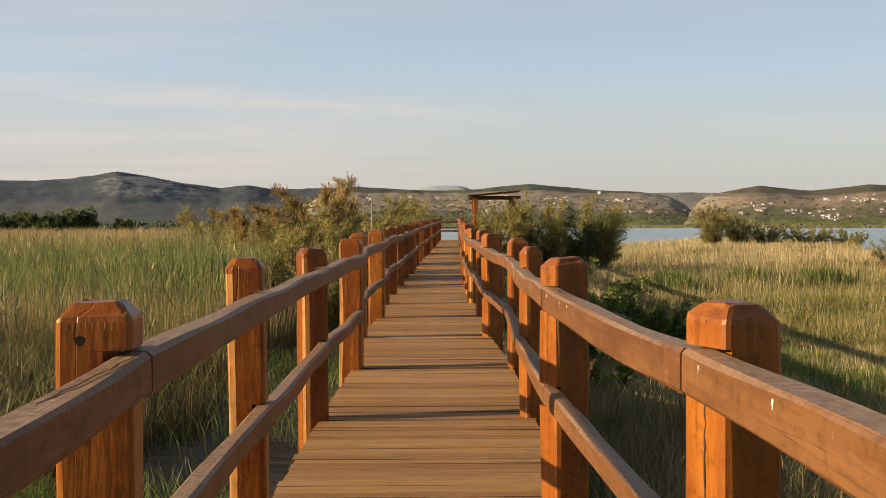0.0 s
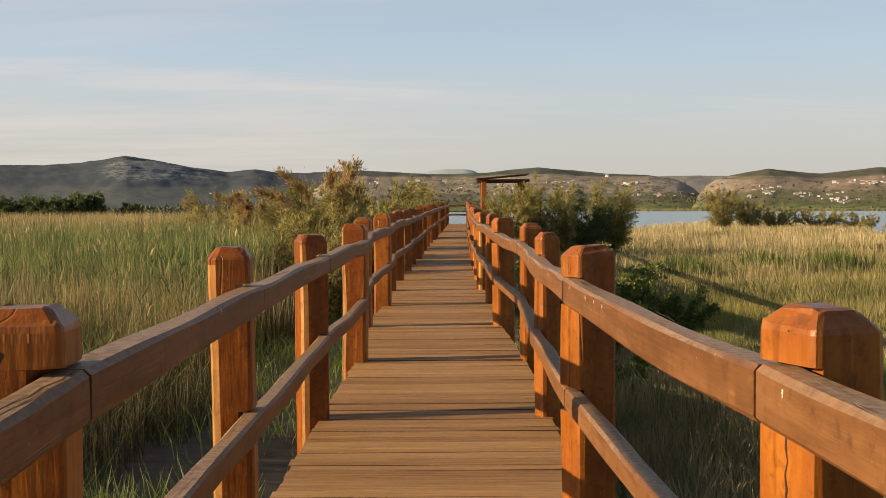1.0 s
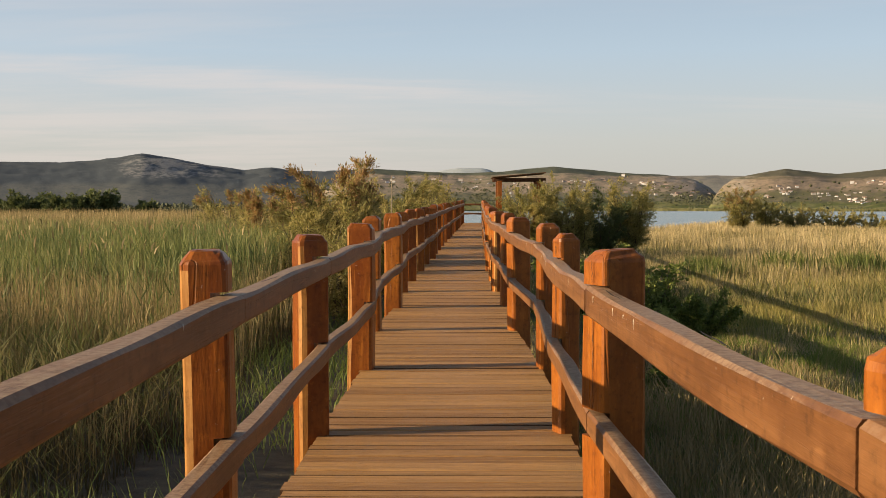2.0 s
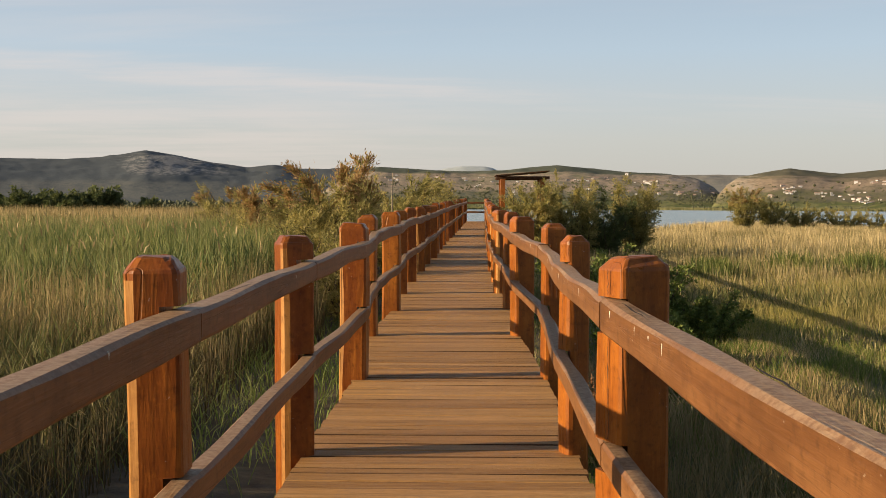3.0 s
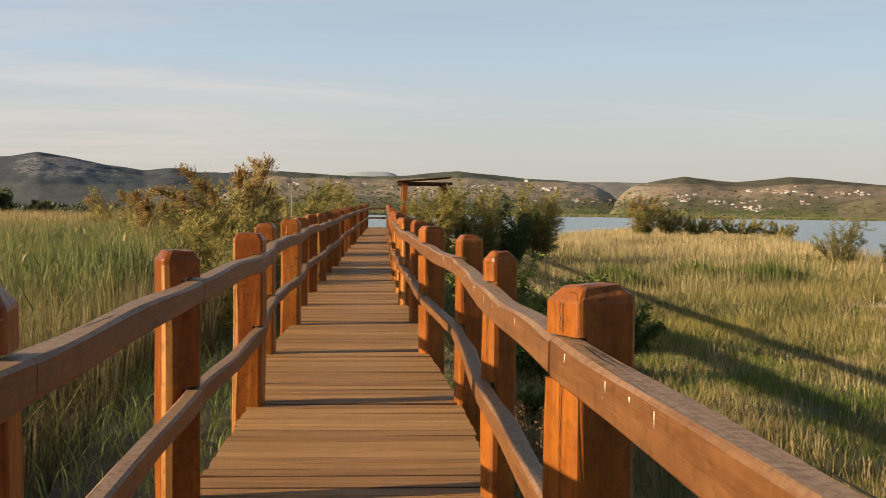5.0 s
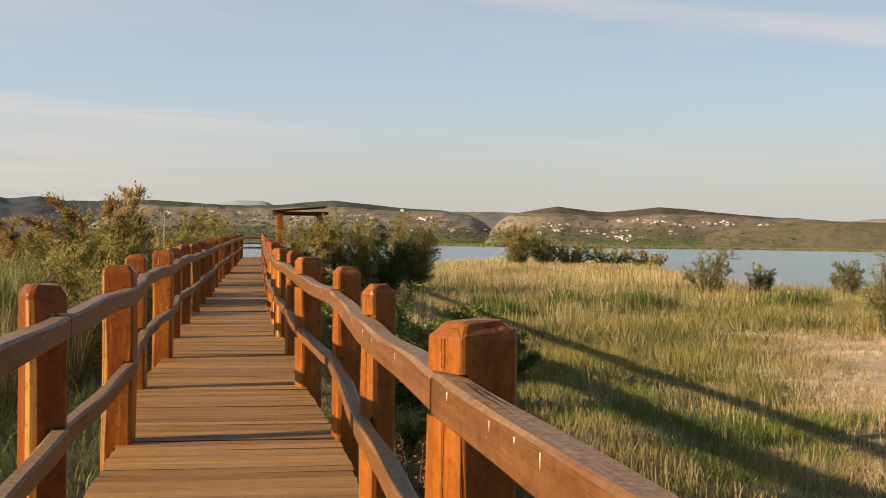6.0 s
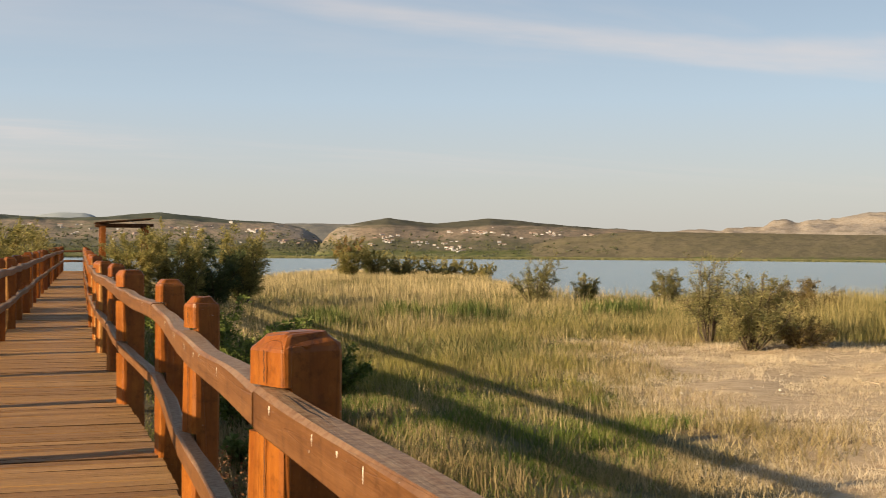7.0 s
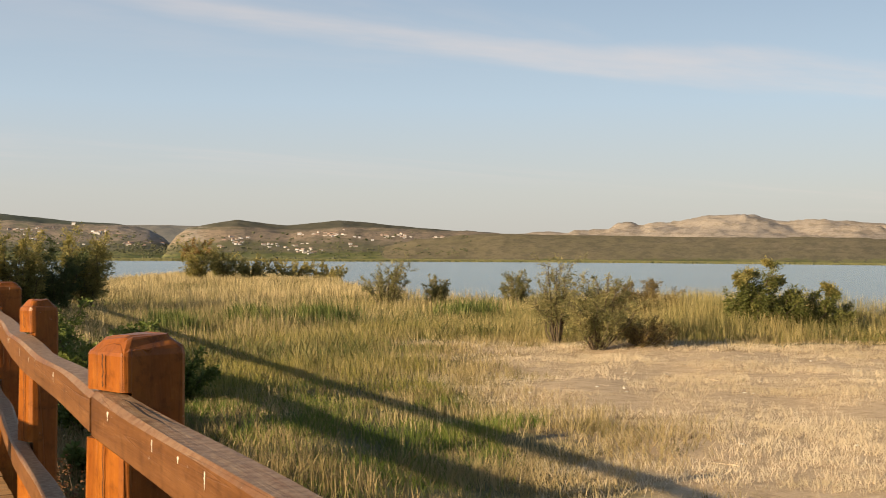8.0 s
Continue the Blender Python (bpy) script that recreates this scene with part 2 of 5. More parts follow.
BRAMBLE = leafy("bramble leaves", (0.0675, 0.101, 0.027), (0.144, 0.186, 0.0439), (0.288, 0.312, 0.0844), patch=1.5)
REED_FAR = leafy("far shore reeds", (0.17, 0.178, 0.078), (0.22, 0.22, 0.10), (0.275, 0.255, 0.13), patch=0.01)
# foliage lightened: aerial haze is put into the leaf colour
TREE_FAR = leafy("far tree foliage paled for haze", (0.075, 0.085, 0.05), (0.10, 0.108, 0.06), (0.14, 0.14, 0.078), patch=0.01, through_light=0.1)


def ground_material():
    m, g, bsdf = material("marsh soil")
    geo = g.add("ShaderNodeNewGeometry")
    pos = geo.outputs["Position"]
    sep = g.add("ShaderNodeSeparateXYZ")
    g.link(pos, sep.inputs[0])
    a, b, c = g.noise(pos, 0.35, 5, 0.6), g.noise(pos, 4.0, 5, 0.65), g.noise(pos, 28.0, 4, 0.7)
    mud = g.ramp(b, (0.3, (0.055, 0.042, 0.025)), (0.55, (0.10, 0.078, 0.045)), (0.75, (0.15, 0.12, 0.07)))
    grassy = g.ramp(b, (0.3, (0.055, 0.065, 0.02)), (0.55, (0.12, 0.11, 0.04)), (0.75, (0.20, 0.165, 0.075)))
    sand = g.ramp(g.math("ADD", g.math("MULTIPLY", b, 0.6), g.math("MULTIPLY", c, 0.4)), (0.33, (0.32, 0.22, 0.13)), (0.5, (0.54, 0.40, 0.25)), (0.7, (0.68, 0.54, 0.37)))
    # the dry sandy flat lies beyond the strip of grass on the sunny side of the boardwalk
    dx = g.math("DIVIDE", g.math("SUBTRACT", g.math("ADD", 1.5, g.math("MULTIPLY", sep.outputs[1], 0.34)), sep.outputs[0]), 6.0)
    dy = g.math("DIVIDE", g.math("SUBTRACT", g.math("ADD", sep.outputs[1], g.math("MULTIPLY", sep.outputs[0], 0.46)), 37.0), 6.0)
    dl = g.math("DIVIDE", g.math("SUBTRACT", 6.0, sep.outputs[1]), 6.0)
    far = g.math("ADD", 1.0, g.math("MAXIMUM", g.math("MAXIMUM", dx, dy), dl))
    far = g.math("ADD", far, g.math("MULTIPLY", g.math("SUBTRACT", a, 0.5), 0.9))
    dry = g.math("SUBTRACT", 1.0, g.step(far, 0.75, 1.05))
    col = g.mix(g.step(sep.outputs[0], 0.5, 2.5), mud, grassy)
    col = g.mix(dry, col, sand)
    plain = g.ramp(g.noise(pos, 0.012, 5, 0.6), (0.35, (0.07, 0.085, 0.03)), (0.5, (0.13, 0.135, 0.045)), (0.68, (0.24, 0.20, 0.10)))
    r = g.math("SQRT", g.math("ADD", g.math("MULTIPLY", sep.outputs[0], sep.outputs[0]), g.math("MULTIPLY", sep.outputs[1], sep.outputs[1])))
    col = g.mix(g.step(r, 120.0, 400.0), col, plain)
    g.link(col, bsdf.inputs["Base Color"])
    bsdf.inputs["Roughness"].default_value = 0.9
    bump(g, bsdf, g.math("ADD", b, g.math("MULTIPLY", c, 0.4)), 0.6, 0.03)
    return m


def water_material():
    m, g, bsdf = material("lake water")
    pos = g.add("ShaderNodeNewGeometry").outputs["Position"]
    bsdf.inputs["Base Color"].default_value = (0.15, 0.215, 0.225, 1)
    bsdf.inputs["Roughness"].default_value = 0.16
    bsdf.inputs["IOR"].default_value = 1.33
    waves = g.noise(g.scaled(pos, (0.9, 2.2, 1.0)), 1.0, 4, 0.6)
    bump(g, bsdf, waves, 0.55, 0.12)
    return m


def hill_material(name, scrub, grass, soil, rock, cap=(80.0, 88.0), band=(24.0, 40.0), low=None, flat=(6.0, 12.0), reach=2000.0, rocky=None, bushy=0.5):
    """Karst hillside seen across the lake: scrub on the heights, dry terraces below them, bushes between fields at the foot.
    rocky: amount, bearing, width and heights of a bare rock face."""
    m, g, bsdf = material(name)
    sep = g.add("ShaderNodeSeparateXYZ")
    g.link(g.add("ShaderNodeNewGeometry").outputs["Position"], sep.inputs[0])
    x, y, height = sep.outputs
    round_ = g.math("ARCTAN2", x, y)
    polar = g.add("ShaderNodeCombineXYZ")
    g.link(g.math("MULTIPLY", round_, reach), polar.inputs[0])
    g.link(g.math("SQRT", g.math("ADD", g.math("MULTIPLY", x, x), g.math("MULTIPLY", y, y))), polar.inputs[1])
    g.link(height, polar.inputs[2])
    pos = polar.outputs[0]
    wide = g.noise(g.scaled(pos, (0.007, 0.001, 0.02)), 1.0, 4, 0.6)
    strips = g.noise(g.scaled(pos, (0.016, 0.003, 0.075)), 1.0, 6, 0.66, 0.9)
    bushes = g.noise(g.scaled(pos, (0.085, 0.006, 0.22)), 1.0, 5, 0.7)
    speck = g.noise(g.scaled(pos, (0.28, 0.02, 0.6)), 1.0, 3, 0.65)
    z = g.math("ADD", height, g.math("MULTIPLY", g.math("SUBTRACT", wide, 0.5), 26.0))
    dry = g.mix(g.step(strips, 0.34, 0.54), grass, soil)
    dry = g.mix(g.math("MULTIPLY", g.step(bushes, 0.50, 0.66), bushy), dry, scrub)
    foot = g.mix(g.step(strips, 0.42, 0.60), low or grass, grass)
    foot = g.mix(g.math("MULTIPLY", g.step(bushes, 0.46, 0.60), 0.75), foot, scrub)
    foot = g.mix(g.math("MULTIPLY", g.step(strips, 0.62, 0.70), 0.5), foot, soil)
    col = g.mix(g.step(z, *band), foot, dry)
    wood_ = g.mix(g.math("MULTIPLY", g.step(bushes, 0.42, 0.70), 0.5), scrub, tuple(0.5 * (a + b) for a, b in zip(scrub, grass)))
    col = g.mix(g.step(z, *cap), col, wood_)
    if rocky:
        amount, at, width, z0, z1 = rocky
        near = g.math("SUBTRACT", 1.0, g.math("DIVIDE", g.math("ABSOLUTE", g.math("SUBTRACT", g.math("MULTIPLY", round_, 57.3), at)), width), True)
        near = g.math("MULTIPLY", g.math("MULTIPLY", near, g.step(height, z0, z0 + 30.0)), g.math("SUBTRACT", 1.0, g.step(height, z1, z1 + 30.0)))
        face = g.step(g.math("ADD", g.math("MULTIPLY", g.math("ADD", bushes, strips), 0.5), g.math("MULTIPLY", near, 0.12)), 0.52, 0.62)
        col = g.mix(g.math("MULTIPLY", g.math("MULTIPLY", g.step(near, 0.0, 0.5), face), amount), col, rock)
    if low:
        # level green meadows and hedges between the shore and the foot of the hills
        lush = g.math("SUBTRACT", 1.0, g.step(g.math("ADD", height, g.math("MULTIPLY", g.math("SUBTRACT", bushes, 0.5), 8.0)), *flat))
        field = g.mix(g.step(strips, 0.45, 0.58), (0.105, 0.125, 0.042), (0.20, 0.20, 0.085))
        col = g.mix(lush, col, g.mix(g.math("MULTIPLY", g.step(bushes, 0.52, 0.62), 0.7), field, (0.065, 0.078, 0.038)))
    col = g.mix(g.math("MULTIPLY", g.step(speck, 0.48, 0.66), 0.45), col, scrub)
    g.link(col, bsdf.inputs["Base Color"])
    bsdf.inputs["Roughness"].default_value = 0.95
    bsdf.inputs["Specular IOR Level"].default_value = 0.05
    bump(g, bsdf, g.math("ADD", strips, bushes), 0.25, 3.0)
    return m


SOIL, WATER = ground_material(), water_material()
# woodland colours shifted to blue-grey to paint in the distance haze
HILL_LEFT = hill_material("dark haze-blue wooded mountain", (0.076, 0.09, 0.107), (0.096, 0.109, 0.118), (0.13, 0.137, 0.135), (0.27, 0.27, 0.278), (55, 75), (10, 22), reach=3000.0, rocky=(0.75, -13.6, 3.2, 70.0, 150.0), bushy=0.8)
# field colours greyed and lightened: haze over the lake is put into them
HILL_MID = hill_material("terraced village hills", (0.092, 0.104, 0.082), (0.19, 0.182, 0.128), (0.325, 0.262, 0.205), (0.40, 0.35, 0.32), (75, 81), (24, 36), low=(0.165, 0.155, 0.098), flat=(10.0, 17.0), rocky=(0.5, 10.5, 2.0, 20.0, 70.0))
HILL_SCRUB = hill_material("scrubby lakeside hills", (0.105, 0.102, 0.076), (0.18, 0.156, 0.11), (0.30, 0.235, 0.178), (0.43, 0.385, 0.335), (53, 59), (20, 30), low=(0.14, 0.138, 0.075), flat=(7.0, 13.0), reach=1500.0, rocky=(0.45, 12.9, 1.0, 10.0, 50.0), bushy=0.55)
HILL_SHORE = hill_material("olive scrub slope over the lake", (0.125, 0.112, 0.074), (0.21, 0.178, 0.115), (0.31, 0.245, 0.17), (0.40, 0.36, 0.31), (300, 310), (200, 260), low=(0.19, 0.165, 0.10), flat=(0.5, 2.5), reach=1200.0)
HILL_ROCK = hill_material("bare limestone mesa", (0.17, 0.155, 0.125), (0.27, 0.235, 0.195), (0.33, 0.275, 0.225), (0.43, 0.38, 0.335), (300, 310), (20, 60), reach=3500.0, rocky=(0.7, 38.0, 14.0, 30.0, 200.0), bushy=0.8)
# distance haze is painted into the greyed base colours of this ridge
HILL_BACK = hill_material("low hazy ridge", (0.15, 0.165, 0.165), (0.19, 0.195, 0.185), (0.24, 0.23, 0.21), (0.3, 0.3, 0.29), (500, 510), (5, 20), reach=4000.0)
# pale blue close to the sky: haze put into the base colour
HILL_BLUE = hill_material("far mountain in haze blue", (0.36, 0.41, 0.45), (0.37, 0.42, 0.46), (0.375, 0.425, 0.465), (0.38, 0.43, 0.47), (900, 950), (800, 850))


def painted(name, col, rough=0.8):
    m, g, bsdf = material(name)
    co, rnd = object_coords(g)
    n = g.noise(co, 0.9, 4, 0.6)
    c = g.mix(g.math("MULTIPLY", n, 0.5), col, tuple(0.7 * v for v in col))
    g.link(g.mix(0.25, c, g.mix(rnd, tuple(0.75 * v for v in col), tuple(min(0.85, 1.1 * v) for v in col))), bsdf.inputs["Base Color"])
    bsdf.inputs["Roughness"].default_value = rough
    return m


PLASTER, ROOF_TILE = painted("pale house plaster", (0.50, 0.47, 0.45)), painted("terracotta roof", (0.36, 0.25, 0.20))
WHITE_WALL, PINK_WALL, ROOF_GREY, DARK_PANE = painted("whitewashed wall", (0.66, 0.66, 0.68)), painted("pinkish plaster", (0.50, 0.40, 0.37)), painted("greyish roof tiles", (0.30, 0.26, 0.24)), painted("dark window pane", (0.10, 0.10, 0.11), 0.3)
STONE = painted("pale limestone", (0.70, 0.66, 0.58))
CRACK = painted("dark crack in wood", (0.02, 0.008, 0.004))
DROPPING = painted("dried white dropping", (0.62, 0.58, 0.50))


# ---- mesh helpers ----
def mesh_from(name, verts, faces, mat, smooth=False):
    me = bpy.data.meshes.new(name)
    me.from_pydata([tuple(v) for v in verts], [], faces)
    me.materials.append(mat)
    if smooth:
        me.polygons.foreach_set("use_smooth", np.ones(len(me.polygons), bool))
    me.update()
    return me


def part(name, me, parent, label=""):
    ob = new(name, me)
    ob.parent = parent
    return tagged(ob, label=label)


def thing(name, label, category, group="", kind="", at=(0, 0, 0)):
    ob = new(name)
    ob.location = at
    return tagged(ob, label, category, group, kind)


def big_mesh(name, verts, quads, tris, mat, smooth=False):
    """A mesh from whole arrays of corners, quads and triangles."""
    me = bpy.data.meshes.new(name)
    quads, tris = np.asarray(quads, np.int32).reshape(-1, 4), np.asarray(tris, np.int32).reshape(-1, 3)
    me.vertices.add(len(verts))
    me.vertices.foreach_set("co", np.asarray(verts, np.float32).ravel())
    loops = np.concatenate([quads.ravel(), tris.ravel()])
    me.loops.add(len(loops))
    me.loops.foreach_set("vertex_index", loops)
    starts = np.concatenate([4 * np.arange(len(quads)), 4 * len(quads) + 3 * np.arange(len(tris))]).astype(np.int32)
    me.polygons.add(len(starts))
    me.polygons.foreach_set("loop_start", starts)
    me.polygons.foreach_set("use_smooth", np.full(len(starts), smooth))
    me.materials.append(mat)
    me.update(calc_edges=True)
    me.validate()
    return me


def box(bm, x0, x1, y0, y1, z0, z1):
    vs = [bm.verts.new((x, y, z)) for x in (x0, x1) for y in (y0, y1) for z in (z0, z1)]
    for q in ((0, 1, 3, 2), (4, 6, 7, 5), (0, 4, 5, 1), (2, 3, 7, 6), (0, 2, 6, 4), (1, 5, 7, 3)):
        bm.faces.new([vs[i] for i in q])


def bm_mesh(name, bm, mat, bevel=0.0):
    bmesh.ops.recalc_face_normals(bm, faces=bm.faces)
    if bevel:
        bmesh.ops.bevel(bm, geom=list(bm.edges), offset=bevel, segments=1, affect="EDGES")
    me = bpy.data.meshes.new(name)
    bm.to_mesh(me)
    bm.free()
    me.materials.append(mat)
    return me


def tube(path, radii, sides=6):
    """Corners and quads of a tube along a path."""
    verts, faces = [], []
    for i, p in enumerate(path):
        ahead = (path[min(i + 1, len(path) - 1)] - path[max(i - 1, 0)]).normalized()
        u = ahead.orthogonal().normalized()
        v = ahead.cross(u)
        for k in range(sides):
            a = 2 * math.pi * k / sides
            verts.append(p + radii[i] * (math.cos(a) * u + math.sin(a) * v))
    for i in range(len(path) - 1):
        for k in range(sides):
            n = (k + 1) % sides
            faces.append((i * sides + k, i * sides + n, (i + 1) * sides + n, (i + 1) * sides + k))
    return verts, faces


# ---- the lie of the land ----
GROUND_Z, LAKE_Z = -0.72, -1.05
# distance of the near and the far shore from the start of the walk, by bearing east of the boardwalk
NEAR_AZ = [-180, -4, -2, 1, 4, 9.4, 13, 17, 19.5, 21, 23.5, 27, 35.7, 42.7, 50, 70, 120, 122]
NEAR_D = [6000, 6000, 90, 78, 84, 108, 168, 150, 110, 70, 60, 60, 56, 44, 36, 34, 60, 6000]
FAR_AZ = [-4, -2, 4, 9, 12, 25, 36, 45, 60, 120]
FAR_D = [90, 1500, 1800, 1600, 1400, 1150, 800, 580, 480, 480]


def bearing(x, y):
    return np.degrees(np.arctan2(x, y - 2.0)), np.hypot(x, y - 2.0)


def lake_depth(x, y):
    """0 on land, 1 well inside the lake."""
    az, d = bearing(x, y)
    near, far = np.interp(az, NEAR_AZ, NEAR_D), np.interp(az, FAR_AZ, FAR_D)
    return np.clip((d - near) / (0.03 * near + 1.5), 0, 1) * np.clip((far - d) / (0.01 * far), 0, 1)


def ground_height(x, y):
    x, y = np.asarray(x, float), np.asarray(y, float)
    bumps = 0.05 * np.sin(0.9 * x + 0.4 * y) * np.sin(0.7 * y - 0.3 * x) + 0.03 * np.sin(2.3 * x + 1.1) * np.sin(1.9 * y)
    return GROUND_Z + bumps - 1.6 * lake_depth(x, y)


def make_ground():
    az = np.radians(np.unique(np.concatenate([np.arange(-180, 180, 4.0), np.arange(-28, 56, 0.5)])))
    rr = np.concatenate([[0.5], np.geomspace(1.0, 4900.0, 150)])
    a, r = np.meshgrid(az, rr)
    x, y = r * np.sin(a), 2.0 + r * np.cos(a)
    verts = np.stack([x, y, ground_height(x, y)], -1).reshape(-1, 3)
    n, m = len(rr), len(az)
    i, j = np.meshgrid(np.arange(n - 1), np.arange(m), indexing="ij")
    jn = (j + 1) % m
    quads = np.stack([i * m + j, (i + 1) * m + j, (i + 1) * m + jn, i * m + jn], -1).reshape(-1, 4)[:, ::-1]
    centre = len(verts)
    verts = np.concatenate([verts, [[0, 2.0, GROUND_Z]]])
    tris = [(centre, (k + 1) % m, k) for k in range(m)]
    ground = new("ground", big_mesh("ground", verts, quads, tris, SOIL, True))
    tagged(ground, "flat marsh ground with mud, grass and a sandy flat", "ground", kind="structure")
    w = 4900.0
    water = new("water", mesh_from("water", [(-200, -1500, LAKE_Z), (w, -1500, LAKE_Z), (w, 2600, LAKE_Z), (-200, 2600, LAKE_Z)], [(0, 1, 2, 3)], WATER))
    tagged(water, "pale blue rippled water of the lake", "lake", kind="structure")


make_ground()

RIDGES = {
    "left": (2300, 4200, [-40, -30, -24, -19.9, -18.5, -16.8, -14.9, -13.5, -11.8, -10.2, -9.5, -9, -8.5, -7.9, -6.3, -4.5, -3, 0],
             [1.2, 1.9, 2.2, 2.13, 2.12, 2.26, 2.59, 2.39, 2.06, 1.84, 1.93, 1.98, 1.92, 1.8, 1.8, 1.9, 1.6, 0.2]),
    "mid": (1750, 3000, [-7.6, -6.6, -5.4, -4.15, -2, -0.9, 0.3, 2, 4.4, 6, 7.6, 9.5, 10.3, 11.0, 11.6, 12.1, 12.5, 13.2],
            [0.2, 0.8, 1.6, 1.94, 1.8, 1.74, 1.72, 1.78, 2.03, 1.89, 1.69, 1.6, 1.5, 1.33, 1.0, 0.55, 0.25, 0.05]),
    "scrub": (700, 2500, [11.4, 11.8, 12.2, 12.7, 13.4, 14.3, 15, 16.1, 17.3, 18.8, 19.75, 22.4, 25, 27.2, 29.5, 31.5],
              [0.05, 0.55, 1.05, 1.38, 1.56, 1.76, 1.88, 1.71, 1.6, 1.73, 1.83, 1.6, 1.36, 1.26, 1.0, 0.3]),
    "shore": (700, 1700, [19.5, 21.5, 23.5, 25.5, 27.5, 30.5, 35.7, 45, 55, 70], [0.05, 0.55, 0.92, 1.14, 1.23, 1.19, 1.06, 0.92, 0.8, 0.2]),
    "rock": (3300, 4500, [24, 27, 29, 31.8, 33, 34.1, 34.5, 35.7, 36.6, 37.1, 38.3, 39.2, 39.6, 40.1, 41.3, 42.2, 43.2, 44.9, 50, 60],
             [0.3, 1.1, 1.33, 1.25, 1.5, 1.6, 1.72, 1.78, 1.98, 2.08, 2.12, 2.07, 1.9, 1.78, 1.71, 1.8, 1.77, 1.58, 1.3, 0.4]),
    "back": (3200, 4450, [5, 7, 9, 11, 13, 15, 17], [0.9, 1.4, 1.52, 1.56, 1.53, 1.4, 0.9]),
    "blue": (4550, 4850, [-3.0, -1.4, -0.9, -0.3, 0.3, 1, 1.4, 1.6, 2.5], [0.8, 1.7, 1.84, 1.93, 1.97, 1.95, 1.86, 1.7, 1.0]),
}


def foot_of(name, az):
    """Where a ridge begins: past the far shore and the flat meadows behind it."""
    foot, crest, _, _ = RIDGES[name]
    if name not in ("scrub", "shore"):
        return np.full_like(np.asarray(az, float), foot)
    return np.maximum(np.interp(az, FAR_AZ, FAR_D) * 1.03, np.interp(az, [10, 18, 26, 40], [1500, 1300, 1180, 640]))


def ridge_height(name, az, r):
    foot, crest, azs, elevs = RIDGES[name]
    start = foot_of(name, az)
    top = 1.4 + crest * np.tan(np.radians(np.interp(az, azs, elevs)))
    s = np.clip((r - start) / (crest - start), 0, 1.0)
    rise = s * s * (3 - 2 * s) * 0.45 + 0.55 * s
    after = np.clip((r - crest) / (0.35 * crest), 0, 1)
    rough = (0.006 if name == "left" else 0.012) * (np.sin(az * 3.1 + r * 0.004) + 0.7 * np.sin(az * 7.3 - r * 0.009 + 1.7) + 0.5 * np.sin(az * 13.1 + r * 0.017))
    return -1.5 + (top + 1.5) * (rise * (1 + rough * (1 - s) * 1.6) - 0.8 * after)


def make_hill(name, label, mat):
    foot, crest, azs, _ = RIDGES[name]
    az = np.arange(azs[0], azs[-1] + 0.01, 0.16)
    s = np.concatenate([np.linspace(0, 1, 44), [1.06, 1.2, 1.4]])
    a, t = np.meshgrid(az, s)
    start = foot_of(name, a)
    r = np.where(t <= 1, start + (crest - start) * t, crest * (1 + 0.35 * (t - 1)))
    r = np.minimum(r, 4950)
    z = ridge_height(name, a, r)
    x, y = r * np.sin(np.radians(a)), 2.0 + r * np.cos(np.radians(a))
    wob = np.array([noise.fractal(Vector((px * 0.005, py * 0.005, 1.0)), 0.6, 2.1, 6) for px, py in zip(x.ravel(), y.ravel())]).reshape(x.shape)
    z = z + wob * (22.0 if name == "rock" else 9.0 if name == "left" else 8.0) * np.clip(t * 1.2, 0, 1) * np.where(t > 0.93, 0.25, 1.0) * np.clip(z / 60, 0, 1)
    n, m = x.shape
    i, j = np.meshgrid(np.arange(n - 1), np.arange(m - 1), indexing="ij")
    quads = np.stack([i * m + j, i * m + j + 1, (i + 1) * m + j + 1, (i + 1) * m + j], -1).reshape(-1, 4)
    hill = new("backdrop_hills", big_mesh("hills", np.stack([x, y, z], -1).reshape(-1, 3), quads, [], mat, True))
    tagged(hill, label, "hills", kind="structure")


make_hill("left", "dark haze-blue wooded mountain with pale rock patches", HILL_LEFT)
make_hill("mid", "low hills with fields and a scattered village", HILL_MID)
make_hill("scrub", "scrub covered hills along the far lake shore", HILL_SCRUB)
make_hill("shore", "olive scrub slope along the far lake shore", HILL_SHORE)
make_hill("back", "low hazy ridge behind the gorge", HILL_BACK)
make_hill("rock", "bare pale limestone mesa behind the lake", HILL_ROCK)
make_hill("blue", "faint mountain in the far distance, painted haze blue", HILL_BLUE)


# ---- the boardwalk ----
DECK_SLOPE, DECK_END = 0.011, 67.2
LEFT_Y = [-3, 0.5, 2.985, 5.5, 8.58, 11.38, 14.28, 16.95, 19.6, 22.0, 24.7, 27.1, 29.4, 31.6, 33.8]
LEFT_X = [-0.86, -0.84, -0.80, -0.80, -0.785, -0.75, -0.87, -0.80, -0.84, -0.80, -0.73, -0.70, -0.62, -0.60, -0.57]
RIGHT_Y = [-3, 0.2, 3.0, 6.08, 8.68, 11.48, 14.3, 17.3, 19.75, 22.0, 24.7, 27.4, 30.1, 33.1, 36.2]
RIGHT_X = [0.72, 0.70, 0.68, 0.60, 0.575, 0.60, 0.51, 0.53, 0.48, 0.49, 0.50, 0.53, 0.58, 0.61, 0.64]
while LEFT_Y[-1] < DECK_END - 1.5:
    LEFT_Y.append(LEFT_Y[-1] + 2.75)
    LEFT_X.append(float(np.interp(LEFT_Y[-1], [33.8, DECK_END], [-0.57, 0.14])))
